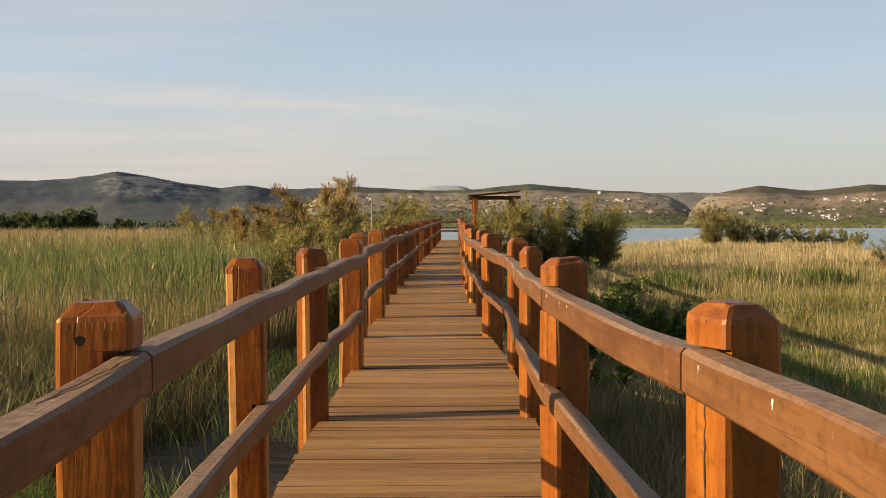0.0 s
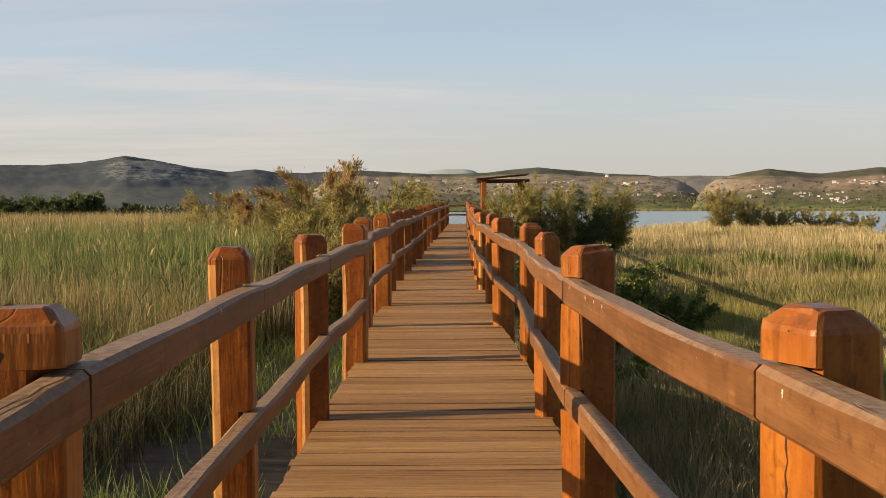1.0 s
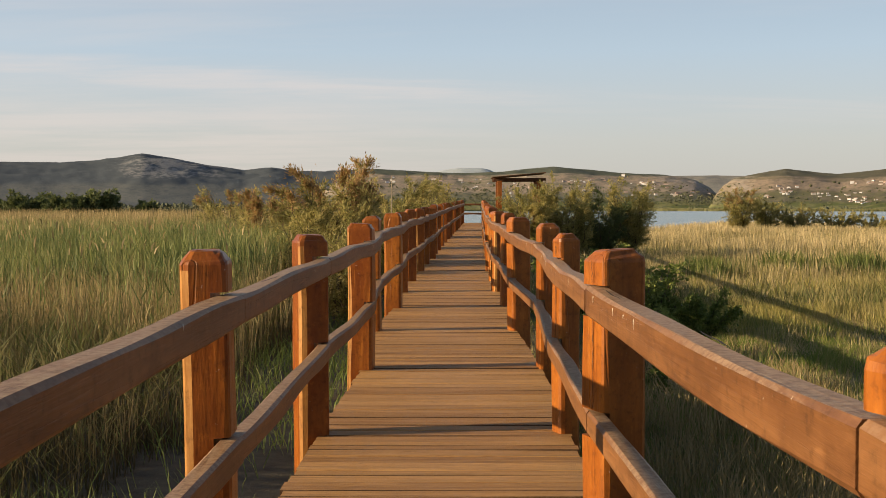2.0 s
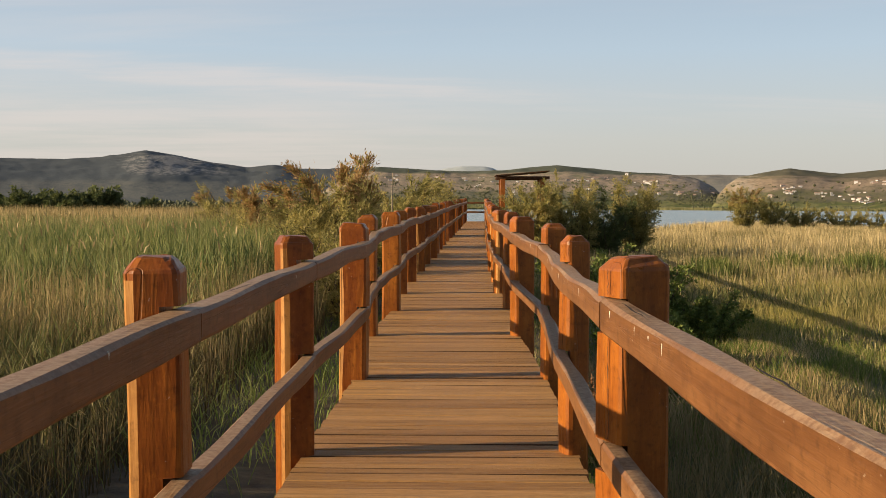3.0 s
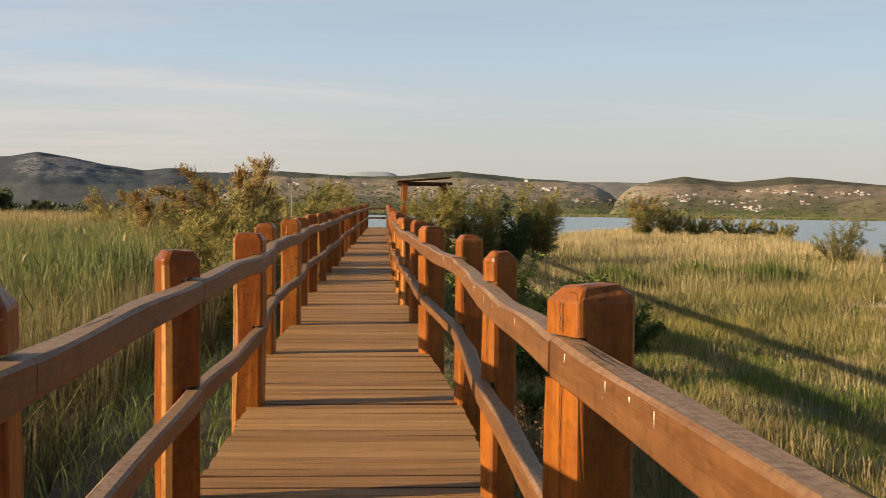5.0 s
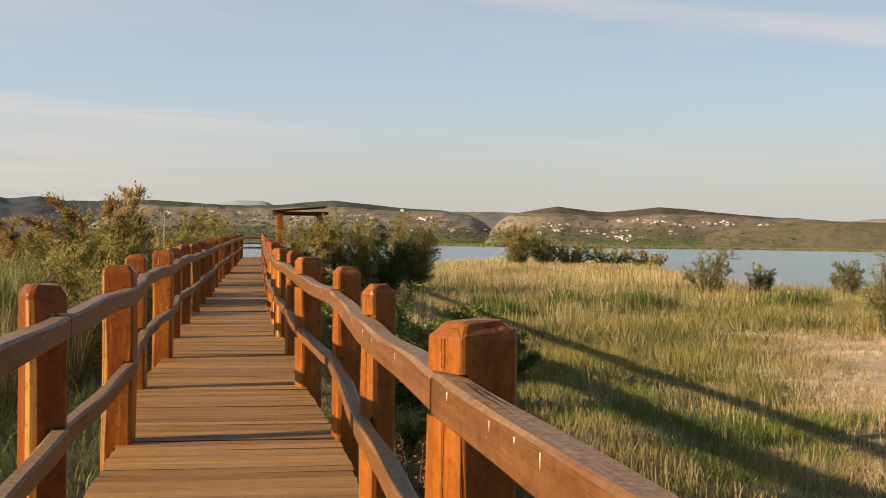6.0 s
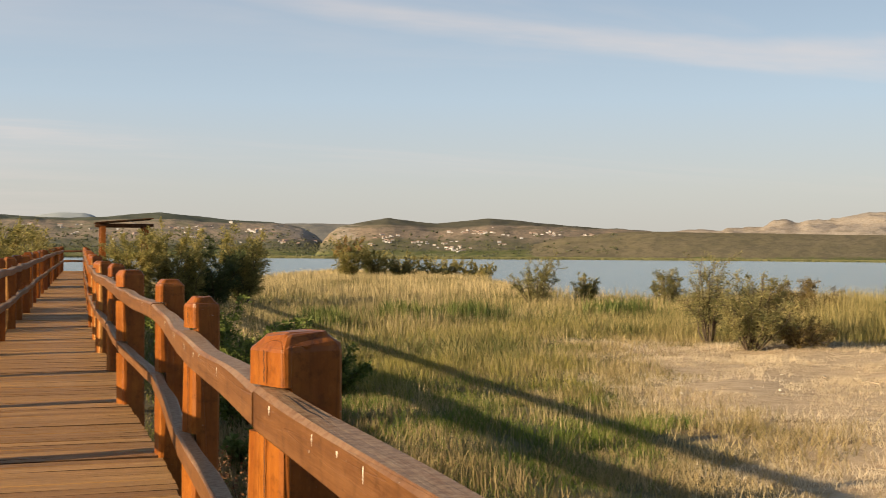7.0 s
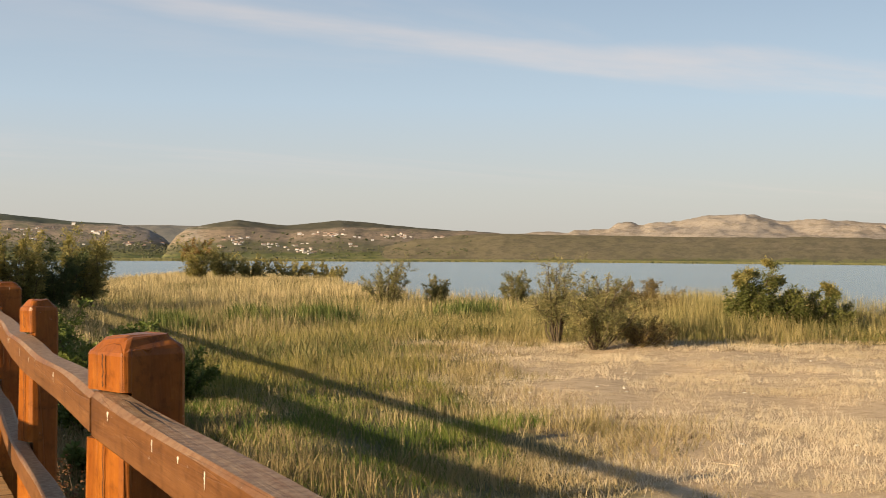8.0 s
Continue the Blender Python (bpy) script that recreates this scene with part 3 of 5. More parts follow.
while RIGHT_Y[-1] < DECK_END - 1.5:
    RIGHT_Y.append(RIGHT_Y[-1] + 2.8)
    RIGHT_X.append(float(np.interp(RIGHT_Y[-1], [36.2, DECK_END], [0.64, 1.12])))


def deck_z(y):
    return DECK_SLOPE * (y - 7.8)


def deck_sides(y):
    return float(np.interp(y, LEFT_Y, LEFT_X)), float(np.interp(y, RIGHT_Y, RIGHT_X))


def post_mesh(width, bottom, top, rnd, wane, side, turn, seats):
    """A hewn square post: rounded upright edges, one of them waney, a cut-back, worn top, and a seat let into it for each rail."""
    half = width / 2
    chamfers = [0.014 + 0.01 * rnd.random() for _ in range(4)]
    chamfers[0] = wane
    cut = rnd.uniform(0.026, 0.04)
    crown = [(0.05, 0.0), (0.038, 0.003), (0.03, 0.010), (0.012, 0.72), (0.004, 0.92), (0.0, 1.25)]
    levels = [(bottom, 0.0)] + [(i * (top - 0.07) / 11, 0.0) for i in range(12)] + [(top - dz, f if f < 0.1 else f * cut) for dz, f in crown]
    # at the seats (bottom and top of each) the deck side is cut back
    levels = [(z, inset, False) for z, inset in levels if not any(a - 0.02 < z < b + 0.02 for a, b in seats)]
    for a, b in seats:
        levels += [(a - 0.002, 0.0, False), (a, 0.0, True), (b, 0.0, True), (b + 0.002, 0.0, False)]
    levels.sort(key=lambda level: level[0])
    ct, st, keep = math.cos(radians(turn)), math.sin(radians(turn)), 0.03
    p1, p2, tip = rnd.uniform(0, 6), rnd.uniform(0, 6), (rnd.uniform(-0.05, 0.05), rnd.uniform(-0.05, 0.05))
    verts, faces = [], []
    for z, inset, seat in levels:
        sx_, sy_ = 0.003 * math.sin(3.1 * z + p1), 0.003 * math.sin(2.7 * z + p2)
        for k, (sx, sy) in enumerate(((-1, -1), (1, -1), (1, 1), (-1, 1))):
            h = half - inset + 0.002 * math.sin(5 * z + 2 * k + p1) + (rnd.uniform(-0.002, 0.002) if inset > 0.02 else 0)
            c = min(chamfers[k] * (1 + 0.35 * math.sin(4 * z + k)), 0.45 * h)
            ends = [(sx * h, sy * (h - c)), (sx * (h - 0.3 * c), sy * (h - 0.3 * c)), (sx * (h - c), sy * h)]
            for px, py in ends if k in (0, 2) else ends[::-1]:
                slope = (tip[0] * px + tip[1] * py) if inset else 0.0
                over = -side * (px * ct - py * st) - keep
                if seat and over > 0:
                    px += side * over / ct
                verts.append((px + sx_, py + sy_, z + slope + (rnd.uniform(-0.003, 0.003) if inset else 0)))
    n = len(levels)
    for i in range(n - 1):
        for k in range(12):
            faces.append((12 * i + k, 12 * i + (k + 1) % 12, 12 * i + 12 + (k + 1) % 12, 12 * i + 12 + k))
    faces.append(tuple(range(11, -1, -1)))
    faces.append(tuple(12 * (n - 1) + k for k in range(12)))
    me = mesh_from("post", verts, faces, POST_WOOD)
    if wane > 0.03:
        me.materials.append(SAPWOOD)
        for i in range(n - 1):
            if levels[i + 1][0] < top - 0.05:
                for k in (0, 1):
                    me.polygons[12 * i + k].material_index = 1
    return me


def rail_mesh(length, high, thick, rnd, bend):
    """A sawn rail along +y from the origin, with eased edges and a slight natural bend."""
    n, verts, faces = 26, [], []
    e = 0.012
    section = [(-0.5, -0.5, 1, 0), (-0.5, -0.5, 0, 1), (-0.5, 0.5, 0, -1), (-0.5, 0.5, 1, 0), (0.5, 0.5, -1, 0), (0.5, 0.5, 0, -1), (0.5, -0.5, 0, 1), (0.5, -0.5, -1, 0)]
    p1, p2 = rnd.uniform(0, 6), rnd.uniform(0, 6)
    for i in range(n):
        s = i / (n - 1)
        bow = math.sin(math.pi * s)
        ox = bend[0] * bow + 0.006 * math.sin(7 * s + p1) * bow
        oz = bend[1] * bow + 0.007 * math.sin(6 * s + p2) * bow
        hh, tt = high * (1 + 0.05 * math.sin(9 * s + p2)), thick * (1 + 0.05 * math.sin(8 * s + p1))
        for ax, az, ex, ez in section:
            verts.append((ax * tt + ex * e * (1 + 0.2 * math.sin(11 * s + p2)) + ox, s * length, az * hh + ez * e * (1 + 0.2 * math.sin(13 * s + p1)) + oz))
    for i in range(n - 1):
        for k in range(8):
            faces.append((8 * i + k, 8 * i + 8 + k, 8 * i + 8 + (k + 1) % 8, 8 * i + (k + 1) % 8))
    faces.append(tuple(range(8)))
    faces.append(tuple(8 * (n - 1) + k for k in range(7, -1, -1)))
    return mesh_from("rail", verts, faces, RAIL_WOOD)


def aim(ob, a, b):
    """Lay an object that runs along +y from a to b."""
    d = Vector(b) - Vector(a)
    ob.matrix_local = Matrix.Translation(a) @ Matrix.Rotation(math.atan2(-d.x, d.y), 4, "Z") @ Matrix.Rotation(math.asin(d.z / d.length), 4, "X")


# turn, width, waney corner and height over the deck of the posts nearest the start
LEFT_LOOK = {2: (6, 0.19, 0.02, 1.258, -0.874), 3: (3, 0.17, 0.055, 1.275, -0.90), 4: (24, 0.185, 0.045, 1.23, -0.923), 5: (-4, 0.213, 0.032, 1.235, -0.85), 6: (-3, 0.19, 0.03, 1.25, -0.97), 7: (-4, 0.22, 0.025, 1.24, -0.89), 9: (17, 0.18, 0.03, 1.24, -0.88), 11: (16, 0.18, 0.02, 1.23, -0.79)}
RIGHT_LOOK = {2: (23, 0.178, 0.025, 1.25, 0.727), 3: (21, 0.195, 0.022, 1.25, 0.633), 4: (22, 0.138, 0.03, 1.235, 0.656), 5: (9, 0.174, 0.03, 1.235, 0.74), 6: (16, 0.21, 0.025, 1.235, 0.634), 7: (12, 0.17, 0.03, 1.24, 0.62)}
# heights of the rails' middles over the deck at the nearest posts
TOP_LEVEL = {(-1, 1): 0.955, (-1, 2): 1.07, (-1, 3): 1.06, (-1, 4): 1.03, (1, 1): 1.08, (1, 2): 1.07, (1, 3): 1.04}
LOW_LEVEL = {(-1, 2): 0.58, (-1, 3): 0.55, (1, 2): 0.56, (1, 3): 0.54}
RAIL_CRACKS = {(1, 2): ((0.78, 0.94, -0.005), (0.3, 0.42, 0.01)), (-1, 1): ((0.72, 0.9, 0.0), (0.86, 0.99, 0.02)), (1, 1): ((0.5, 0.7, 0.0),), (-1, 3): ((0.2, 0.35, 0.01),)}
# natural bend (sideways, up) of the top rails that start at these posts
BENDS = {(-1, 1): (0.0, 0.0), (-1, 2): (0.0, 0.004), (-1, 3): (0.0, 0.0), (-1, 4): (0.01, 0.012), (1, 1): (0.0, 0.005), (1, 2): (0.01, -0.026), (1, 3): (0.0, 0.0), (1, 4): (0.02, -0.02)}
# rails that are deeper than the rest
DEEP = {(1, 2): 1.16, (1, 1): 1.1, (1, 3): 1.05}


def railing(side, ys, xs, looks, label):
    rnd = random.Random(11 if side < 0 else 23)
    rail_thing = thing("railing", label, "railing", "boardwalk railings")
    tops, pick = [], random.Random(77 + side)
    heights = [(TOP_LEVEL.get((side, n), 1.015 + pick.uniform(-0.012, 0.012)), LOW_LEVEL.get((side, n), 0.52 + pick.uniform(-0.012, 0.012))) for n in range(len(ys))]
    for n, (y, x) in enumerate(zip(ys, xs)):
        turn, width, wane, top, centre = looks.get(n, (rnd.choice((-5, 2, 14, 18)), rnd.uniform(0.17, 0.2), rnd.uniform(0.018, 0.04), rnd.uniform(1.2, 1.26), x + side * 0.09))
        z = deck_z(y)
        seats = [(heights[n][1] - 0.052, heights[n][1] + 0.058), (heights[n][0] - 0.06, heights[n][0] + 0.066)]
        post = part("post", post_mesh(width, GROUND_Z - 0.25 - z, top, rnd, wane, side, turn, seats), rail_thing)
        lean = (rnd.uniform(-0.6, 0.6), rnd.uniform(-0.6, 0.6))
        post.matrix_local = pose(centre, y + width / 2, z, lean[0], lean[1], turn)
        if side < 0 and n == 2:
            face = -width / 2 - 0.0075
            ring = [Vector((-0.03 + 0.014 * math.cos(a) * (1 + 0.25 * math.sin(3 * a)), face, top - 0.095 + 0.013 * math.sin(a))) for a in (k * math.pi / 6 for k in range(12))]
            part("knot", mesh_from("knot", ring, [tuple(range(12))], CRACK), post, "dark open knot hole")
            for k in range(9):
                x0 = -0.065 + 0.0155 * k
                notch = [(x0, face, top - 0.05), (x0 + 0.005, face, top - 0.048), (x0 + 0.004, face, top - 0.068), (x0 + 0.001, face, top - 0.066 - 0.004 * (k % 3))]
                part("tool_mark", mesh_from("tool_mark", notch, [(0, 1, 2, 3)], SAPWOOD), post, "pale chisel mark")
        if side > 0 and n in (2, 3, 4):
            post_crack(post, width / 2, seats[1][1] + 0.012, top - 0.045, -0.01, rnd)
            post_crack(post, width / 2, seats[0][1] + 0.012, seats[1][0] - 0.012, -0.01, rnd)
        tops.append((centre - side * 0.08, y + width * 0.5, z))
    for level, high, thick in ((1.015, 0.112, 0.09), (0.52, 0.1, 0.075)):
        joints = [Vector((px, py, pz + heights[n][0 if level > 0.8 else 1])) for n, (px, py, pz) in enumerate(tops)]
        for n, (a, b) in enumerate(zip(joints, joints[1:])):
            length = (b - a).length - 0.006
            bend = (rnd.uniform(-0.012, 0.012), rnd.uniform(-0.02, 0.01) if level > 0.8 else rnd.uniform(-0.012, 0.008))
            if level > 0.8:
                bend = BENDS.get((side, n), bend)
            elif side > 0 and n in (2, 3):
                bend = (0.0, 0.0)
            deep = high * rnd.uniform(0.94, 1.06) * (DEEP.get((side, n), 1.0) if level > 0.8 else 1.0)
            rail = part("rail", rail_mesh(length, deep, thick, rnd, bend), rail_thing)
            aim(rail, a, b)
            if level > 0.8 and (side, n) in RAIL_CRACKS:
                rail_cracks(rail, length, high, rnd, RAIL_CRACKS[side, n])
            if level > 0.8 and 1 <= n <= 7:
                droppings(rail, length, high, thick, rnd, 4 if side > 0 else 1, side)
    return rail_thing


def droppings(rail, length, high, thick, rnd, count, side):
    """White bird droppings: a splash on the rail's upper edge that runs down its inner face."""
    rings = np.empty(3 * len(rail.data.vertices))
    rail.data.vertices.foreach_get("co", rings)
    rings = rings.reshape(-1, 8, 3)
    for _ in range(count):
        y, w, run = rnd.uniform(0.15, length - 0.15), rnd.uniform(0.004, 0.009), rnd.uniform(0.008, 0.032)
        at = y / length * (len(rings) - 1)
        ring = rings[int(at)] + (rings[int(at) + 1] - rings[int(at)]) * (at % 1)
        x = (ring[:, 0].max() if side < 0 else ring[:, 0].min()) - side * 0.0006
        top = ring[:, 2].max() - 0.012 - rnd.uniform(0.0, 0.02)
        edge = [(-1, 0), (-0.3, 0.004), (0.8, 0.002), (1, -0.3 * run), (0.5, -0.5 * run), (0.35, -run), (-0.1, -0.9 * run), (-0.5, -0.45 * run)]
        verts = [(x, y + w * a, top + b) for a, b in edge] + [(x + side * 0.004, y + w * a, top + b) for a, b in edge]
        faces = [tuple(range(8))] + [(k, (k + 1) % 8, 8 + (k + 1) % 8, 8 + k) for k in range(8)]
        part("dropping", mesh_from("dropping", verts, faces, DROPPING), rail, "dried white bird dropping")


def crack_strip(points, widths, up, parent, label):
    """A drying crack: a thin dark sliver that follows the wood, just proud of its face."""
    up = Vector(up)
    verts, faces = [], []
    for i, p in enumerate(points):
        ahead = (points[min(i + 1, len(points) - 1)] - points[max(i - 1, 0)]).normalized()
        across = ahead.cross(up).normalized() * widths[i]
        verts += [p + across, p - across]
    for i in range(len(points) - 1):
        faces.append((2 * i, 2 * i + 1, 2 * i + 3, 2 * i + 2))
    part("crack", mesh_from("crack", verts, faces, CRACK), parent, label)


def rail_cracks(rail, length, high, rnd, spans):
    for start, end, x in spans:
        pts, n = [], 9
        for i in range(n):
            s = i / (n - 1)
            pts.append(Vector((x + 0.018 * (s - 0.5) + rnd.uniform(-0.006, 0.006), length * (start + (end - start) * s), high * 0.5 + 0.004)))
        crack_strip(pts, [0.0035 * math.sin(math.pi * (0.05 + 0.9 * i / (n - 1))) + 0.0005 for i in range(n)], (0, 0, 1), rail, "dark drying crack")


def post_crack(post, half, low, top, off, rnd):
    n = 14
    pts = [Vector((-half - 0.004, off + rnd.uniform(-0.004, 0.004), low + (top - low) * i / (n - 1))) for i in range(n)]
    crack_strip(pts, [rnd.uniform(0.0012, 0.003) for _ in range(n)], (1, 0, 0), post, "long upright drying crack")


railing(-1, LEFT_Y, LEFT_X, LEFT_LOOK, "orange-brown hewn timber railing with two weathered rails")
railing(1, RIGHT_Y, RIGHT_X, RIGHT_LOOK, "orange-brown hewn timber railing, sunlit on its inner side")


def end_railing():
    rnd = random.Random(5)
    gate = thing("end_railing", "dark timber rail across the end of the boardwalk", "railing")
    z = deck_z(DECK_END)
    for level in (1.0, 0.5):
        r = part("rail", rail_mesh(1.25, 0.1, 0.08, rnd, (0, 0)), gate)
        aim(r, Vector((0.02, DECK_END - 0.05, z + level)), Vector((1.27, DECK_END - 0.05, z + level)))


end_railing()

# ---- camera-side vegetation ----
rng = np.random.default_rng(7)


def blades(name, label, category, pts, high, wide, lean, mat, fine=False):
    """One mesh of grass blades: each two quads' worth of a bent, tapering leaf."""
    n = len(pts)
    yaw, face = rng.uniform(0, 2 * np.pi, n), rng.uniform(0, 2 * np.pi, n)
    side = np.stack([np.cos(face), np.sin(face), np.zeros(n)], -1) * wide[:, None] / 2
    bend = np.stack([np.cos(yaw), np.sin(yaw), np.zeros(n)], -1) * (lean * high)[:, None]
    up = np.stack([np.zeros(n), np.zeros(n), high], -1)
    mid = pts + 0.55 * up + 0.3 * bend
    tip = pts + up * (1 - 0.12 * np.clip(lean, 0, 1))[:, None] + bend
    if fine:
        verts = np.stack([pts - side, pts + side, tip], 1).reshape(-1, 3)
        ob = new(name, big_mesh(name, verts, [], np.arange(3 * n).reshape(-1, 3), mat))
        return tagged(ob, label, category, kind="stuff")
    verts = np.stack([pts - 0.7 * side, pts + 0.7 * side, mid + side, mid - side, tip], 1).reshape(-1, 3)
    b = 5 * np.arange(n)
    quads = np.stack([b, b + 1, b + 2, b + 3], -1)
    tris = np.stack([b + 3, b + 2, b + 4], -1)
    ob = new(name, big_mesh(name, verts, quads, tris, mat))
    return tagged(ob, label, category, kind="stuff")


def scatter(n, az, d, power=1.0):
    """Points over the plan in a fan from the start of the walk, thinning out with distance."""
    u = rng.random(n)
    k = 2.0 - power
    r = (d[0] ** k + u * (d[1] ** k - d[0] ** k)) ** (1 / k)
    a = np.radians(rng.uniform(*az, n))
    return r * np.sin(a), 2.0 + r * np.cos(a), r


def off_deck(x, y, margin=0.12):
    l, r = np.interp(y, LEFT_Y, LEFT_X), np.interp(y, RIGHT_Y, RIGHT_X)
    return (y > DECK_END + 0.5) | (x < l - 0.2 - margin) | (x > r + 0.2 + margin)


def lattice(i, j, seed):
    v = np.sin(i * 127.1 + j * 311.7 + seed * 74.7) * 43758.5453
    return v - np.floor(v)


def patchy(x, y, scale, seed):
    """Uneven patches, 0 to 1, with no regular repeat."""
    x, y = np.asarray(x, float), np.asarray(y, float)
    total, f, amp = 0.0, scale / 2.8, 0.57
    for octave in range(3):
        px, py = x * f + 17.3 * octave, y * f - 9.1 * octave
        i, j = np.floor(px), np.floor(py)
        u, v = px - i, py - j
        u, v = u * u * (3 - 2 * u), v * v * (3 - 2 * v)
        k = seed + 3.1 * octave
        low = lattice(i, j, k) * (1 - u) + lattice(i + 1, j, k) * u
        high = lattice(i, j + 1, k) * (1 - u) + lattice(i + 1, j + 1, k) * u
        total, f, amp = total + amp * (low * (1 - v) + high * v), f * 2.1, amp * 0.5
    return np.clip(0.5 + 1.7 * (total - 0.5), 0, 1)


def lay(name, label, category, x, y, keep, high, wide, lean, mat, lift=None, fine=False):
    keep = keep & off_deck(x, y) & (lake_depth(x, y) < 0.12)
    x, y = x[keep], y[keep]
    pts = np.stack([x, y, ground_height(x, y) - 0.02 + (0 if lift is None else lift[keep])], -1)
    return blades(name, label, category, pts, high[keep], wide[keep], lean[keep], mat, fine)


def sand_far(x, y):
    return 1.0 + np.maximum(np.maximum((1.5 + 0.34 * y - x) / 6.0, (y + 0.46 * x - 37.0) / 6.0), (6.0 - y) / 6.0) + 0.4 * (patchy(x, y, 0.9, 1.0) - 0.5)


def vegetation():
    # green reeds in the wet ground behind the straw belt, sunlit above
    n = 135000
    x, y, r = scatter(n, (-40, 2), (14, 60), 1.0)
    behind = np.clip((y - 15 + 9 * (patchy(x, y, 0.3, 2) - 0.5)) / 7, 0.03, 1)
    keep = (x < -3.0 - 0.02 * y) & (rng.random(n) < behind * (0.15 + 0.85 * patchy(x, y, 2.2, 5)))
    high = (1.62 + 0.42 * patchy(x, y, 0.5, 4.0)) * rng.uniform(0.6, 1.1, n)
    lay("reed_bed", "tall dense green reeds with straw coloured stems", "reeds", x, y, keep, high, 0.007 + 0.0005 * r, rng.uniform(0.02, 0.13, n), REED_GREEN, fine=True)
    # reeds added outside the view to cast shade on the straw belt
    n = 30000
    x, y = rng.uniform(-15, -4.2, n), rng.uniform(-6, 20, n)
    keep = (x < -4.5 + 0.5 * patchy(x, y, 0.7, 3)) & (x < -0.42 * (y + 0.5))
    lay("tall_reeds", "unseen green reeds added to shade the straw belt", "reeds", x, y, keep, rng.uniform(1.0, 1.65, n) + 0.05 * np.clip(-x - 5, 0, 8), rng.uniform(0.012, 0.03, n), rng.uniform(0.02, 0.2, n), REED_GREEN)
    n = 52000
    x, y, r = scatter(n, (-40, -1), (42, 150), 1.0)
    high = (1.95 + 0.35 * patchy(x, y, 0.2, 4.0)) * rng.uniform(0.75, 1.1, n)
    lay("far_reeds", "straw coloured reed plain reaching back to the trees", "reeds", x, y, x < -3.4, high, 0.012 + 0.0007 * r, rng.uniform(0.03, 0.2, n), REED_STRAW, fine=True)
    # their upright leaves, thick towards the tops
    n = 300000
    x, y, r = scatter(n, (-32, 1), (13, 64), 1.0)
    behind = np.clip((y - 14 + 10 * (patchy(x, y, 0.3, 2) - 0.5)) / 8, 0.04, 1)
    keep = (x < -3.0 - 0.02 * y) & (rng.random(n) < behind * np.clip(1.5 * patchy(x, y, 2.2, 5) - 0.1, 0.05, 1))
    top = 0.9 + 0.55 * patchy(x, y, 0.5, 4.0)
    lay("reed_leaves", "short upright green leaves of the reeds", "reeds", x, y, keep, rng.uniform(0.2, 0.5, n), 0.010 + 0.0006 * r, rng.uniform(0.1, 0.75, n), REED_LEAF, top * rng.random(n) ** 0.6 + 0.15, fine=True)
    # straw belt
    n = 128000
    x, y, r = scatter(n, (-60, 0), (5, 36), 1.0)
    keep = (x < -2.1 - 0.8 * patchy(x, y, 0.8, 1)) & (y > 4) & (rng.random(n) < 0.1 + 0.9 * patchy(x, y, 3.0, 4))
    high = (0.95 + 0.65 * patchy(x, y, 0.9, 6.0)) * rng.uniform(0.4, 1.12, n)
    high = np.where(y < 15, high * np.clip((-x - 2.2) / 3.2, 0.42, 1.0), high)
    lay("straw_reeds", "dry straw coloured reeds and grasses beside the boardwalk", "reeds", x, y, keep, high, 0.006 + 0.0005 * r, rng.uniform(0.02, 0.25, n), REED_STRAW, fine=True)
    n = 60000
    x, y, r = scatter(n, (-45, 0), (6, 30), 1.0)
    keep = (x < -2.7) & (rng.random(n) < np.clip(1.4 * patchy(x, y, 3.0, 4), 0.1, 1))
    lay("straw_leaves", "dry broken leaves and olive blades in the straw reeds", "reeds", x, y, keep, rng.uniform(0.12, 0.4, n), 0.006 + 0.0006 * r, rng.uniform(0.2, 1.3, n), STRAW_LEAF, 0.9 * rng.random(n), fine=True)
    # feathery seed heads over reeds and straw
    n = 2600
    x, y, r = scatter(n, (-34, -1), (12, 70), 1.0)
    keep = (x < -3.2) & (rng.random(n) < patchy(x, y, 1.4, 8))
    lift = np.where(y < 18, 0.75 + 0.5 * rng.random(n), 1.35 + 0.5 * rng.random(n))
    lay("seed_heads", "feathery straw coloured seed heads of the reeds", "reeds", x, y, keep, rng.uniform(0.1, 0.2, n), 0.014 + 0.0007 * r, rng.uniform(0.1, 0.8, n), REED_STRAW_LOW, lift)
    # fresh shoots along the edge of the deck
    n = 9000
    x, y = rng.uniform(-3.0, -1.15, n), rng.uniform(2, 30, n)
    keep = rng.random(n) < np.clip(patchy(x, y, 1.6, 3) * 1.7 - 0.45, 0.12, 1) * np.interp(y, [6.5, 9, 14, 18], [1.0, 0.65, 0.65, 0.8])
    lay("fresh_shoots", "green young reed shoots along the deck edge", "grass", x, y, keep, rng.uniform(0.12, 0.45, n), rng.uniform(0.006, 0.015, n), rng.uniform(0.2, 0.9, n), YOUNG_REED)
    n, c = 8500, 280
    cx, cy = rng.uniform(-3.0, -1.3, c), rng.uniform(3.8, 8.2, c)
    k = rng.integers(0, c, n)
    x, y = cx[k] + rng.normal(0, 0.06, n), cy[k] + rng.normal(0, 0.06, n)
    lay("young_reeds", "clumps of fresh light green young reeds by the deck", "reeds", x, y, x < -1.2, rng.uniform(0.15, 0.62, n), rng.uniform(0.008, 0.018, n), rng.uniform(0.1, 0.6, n), YOUNG_REED)
    # grass strip between boardwalk and sandy flat
    n = 490000
    x, y, r = scatter(n, (3, 62), (3, 44), 1.0)
    s = sand_far(x, y)
    tuft = np.clip(2.3 * patchy(x, y, 4.5, 5) - 0.45, 0.03, 1) * np.where(x < 4.8, 0.6, 1.0)
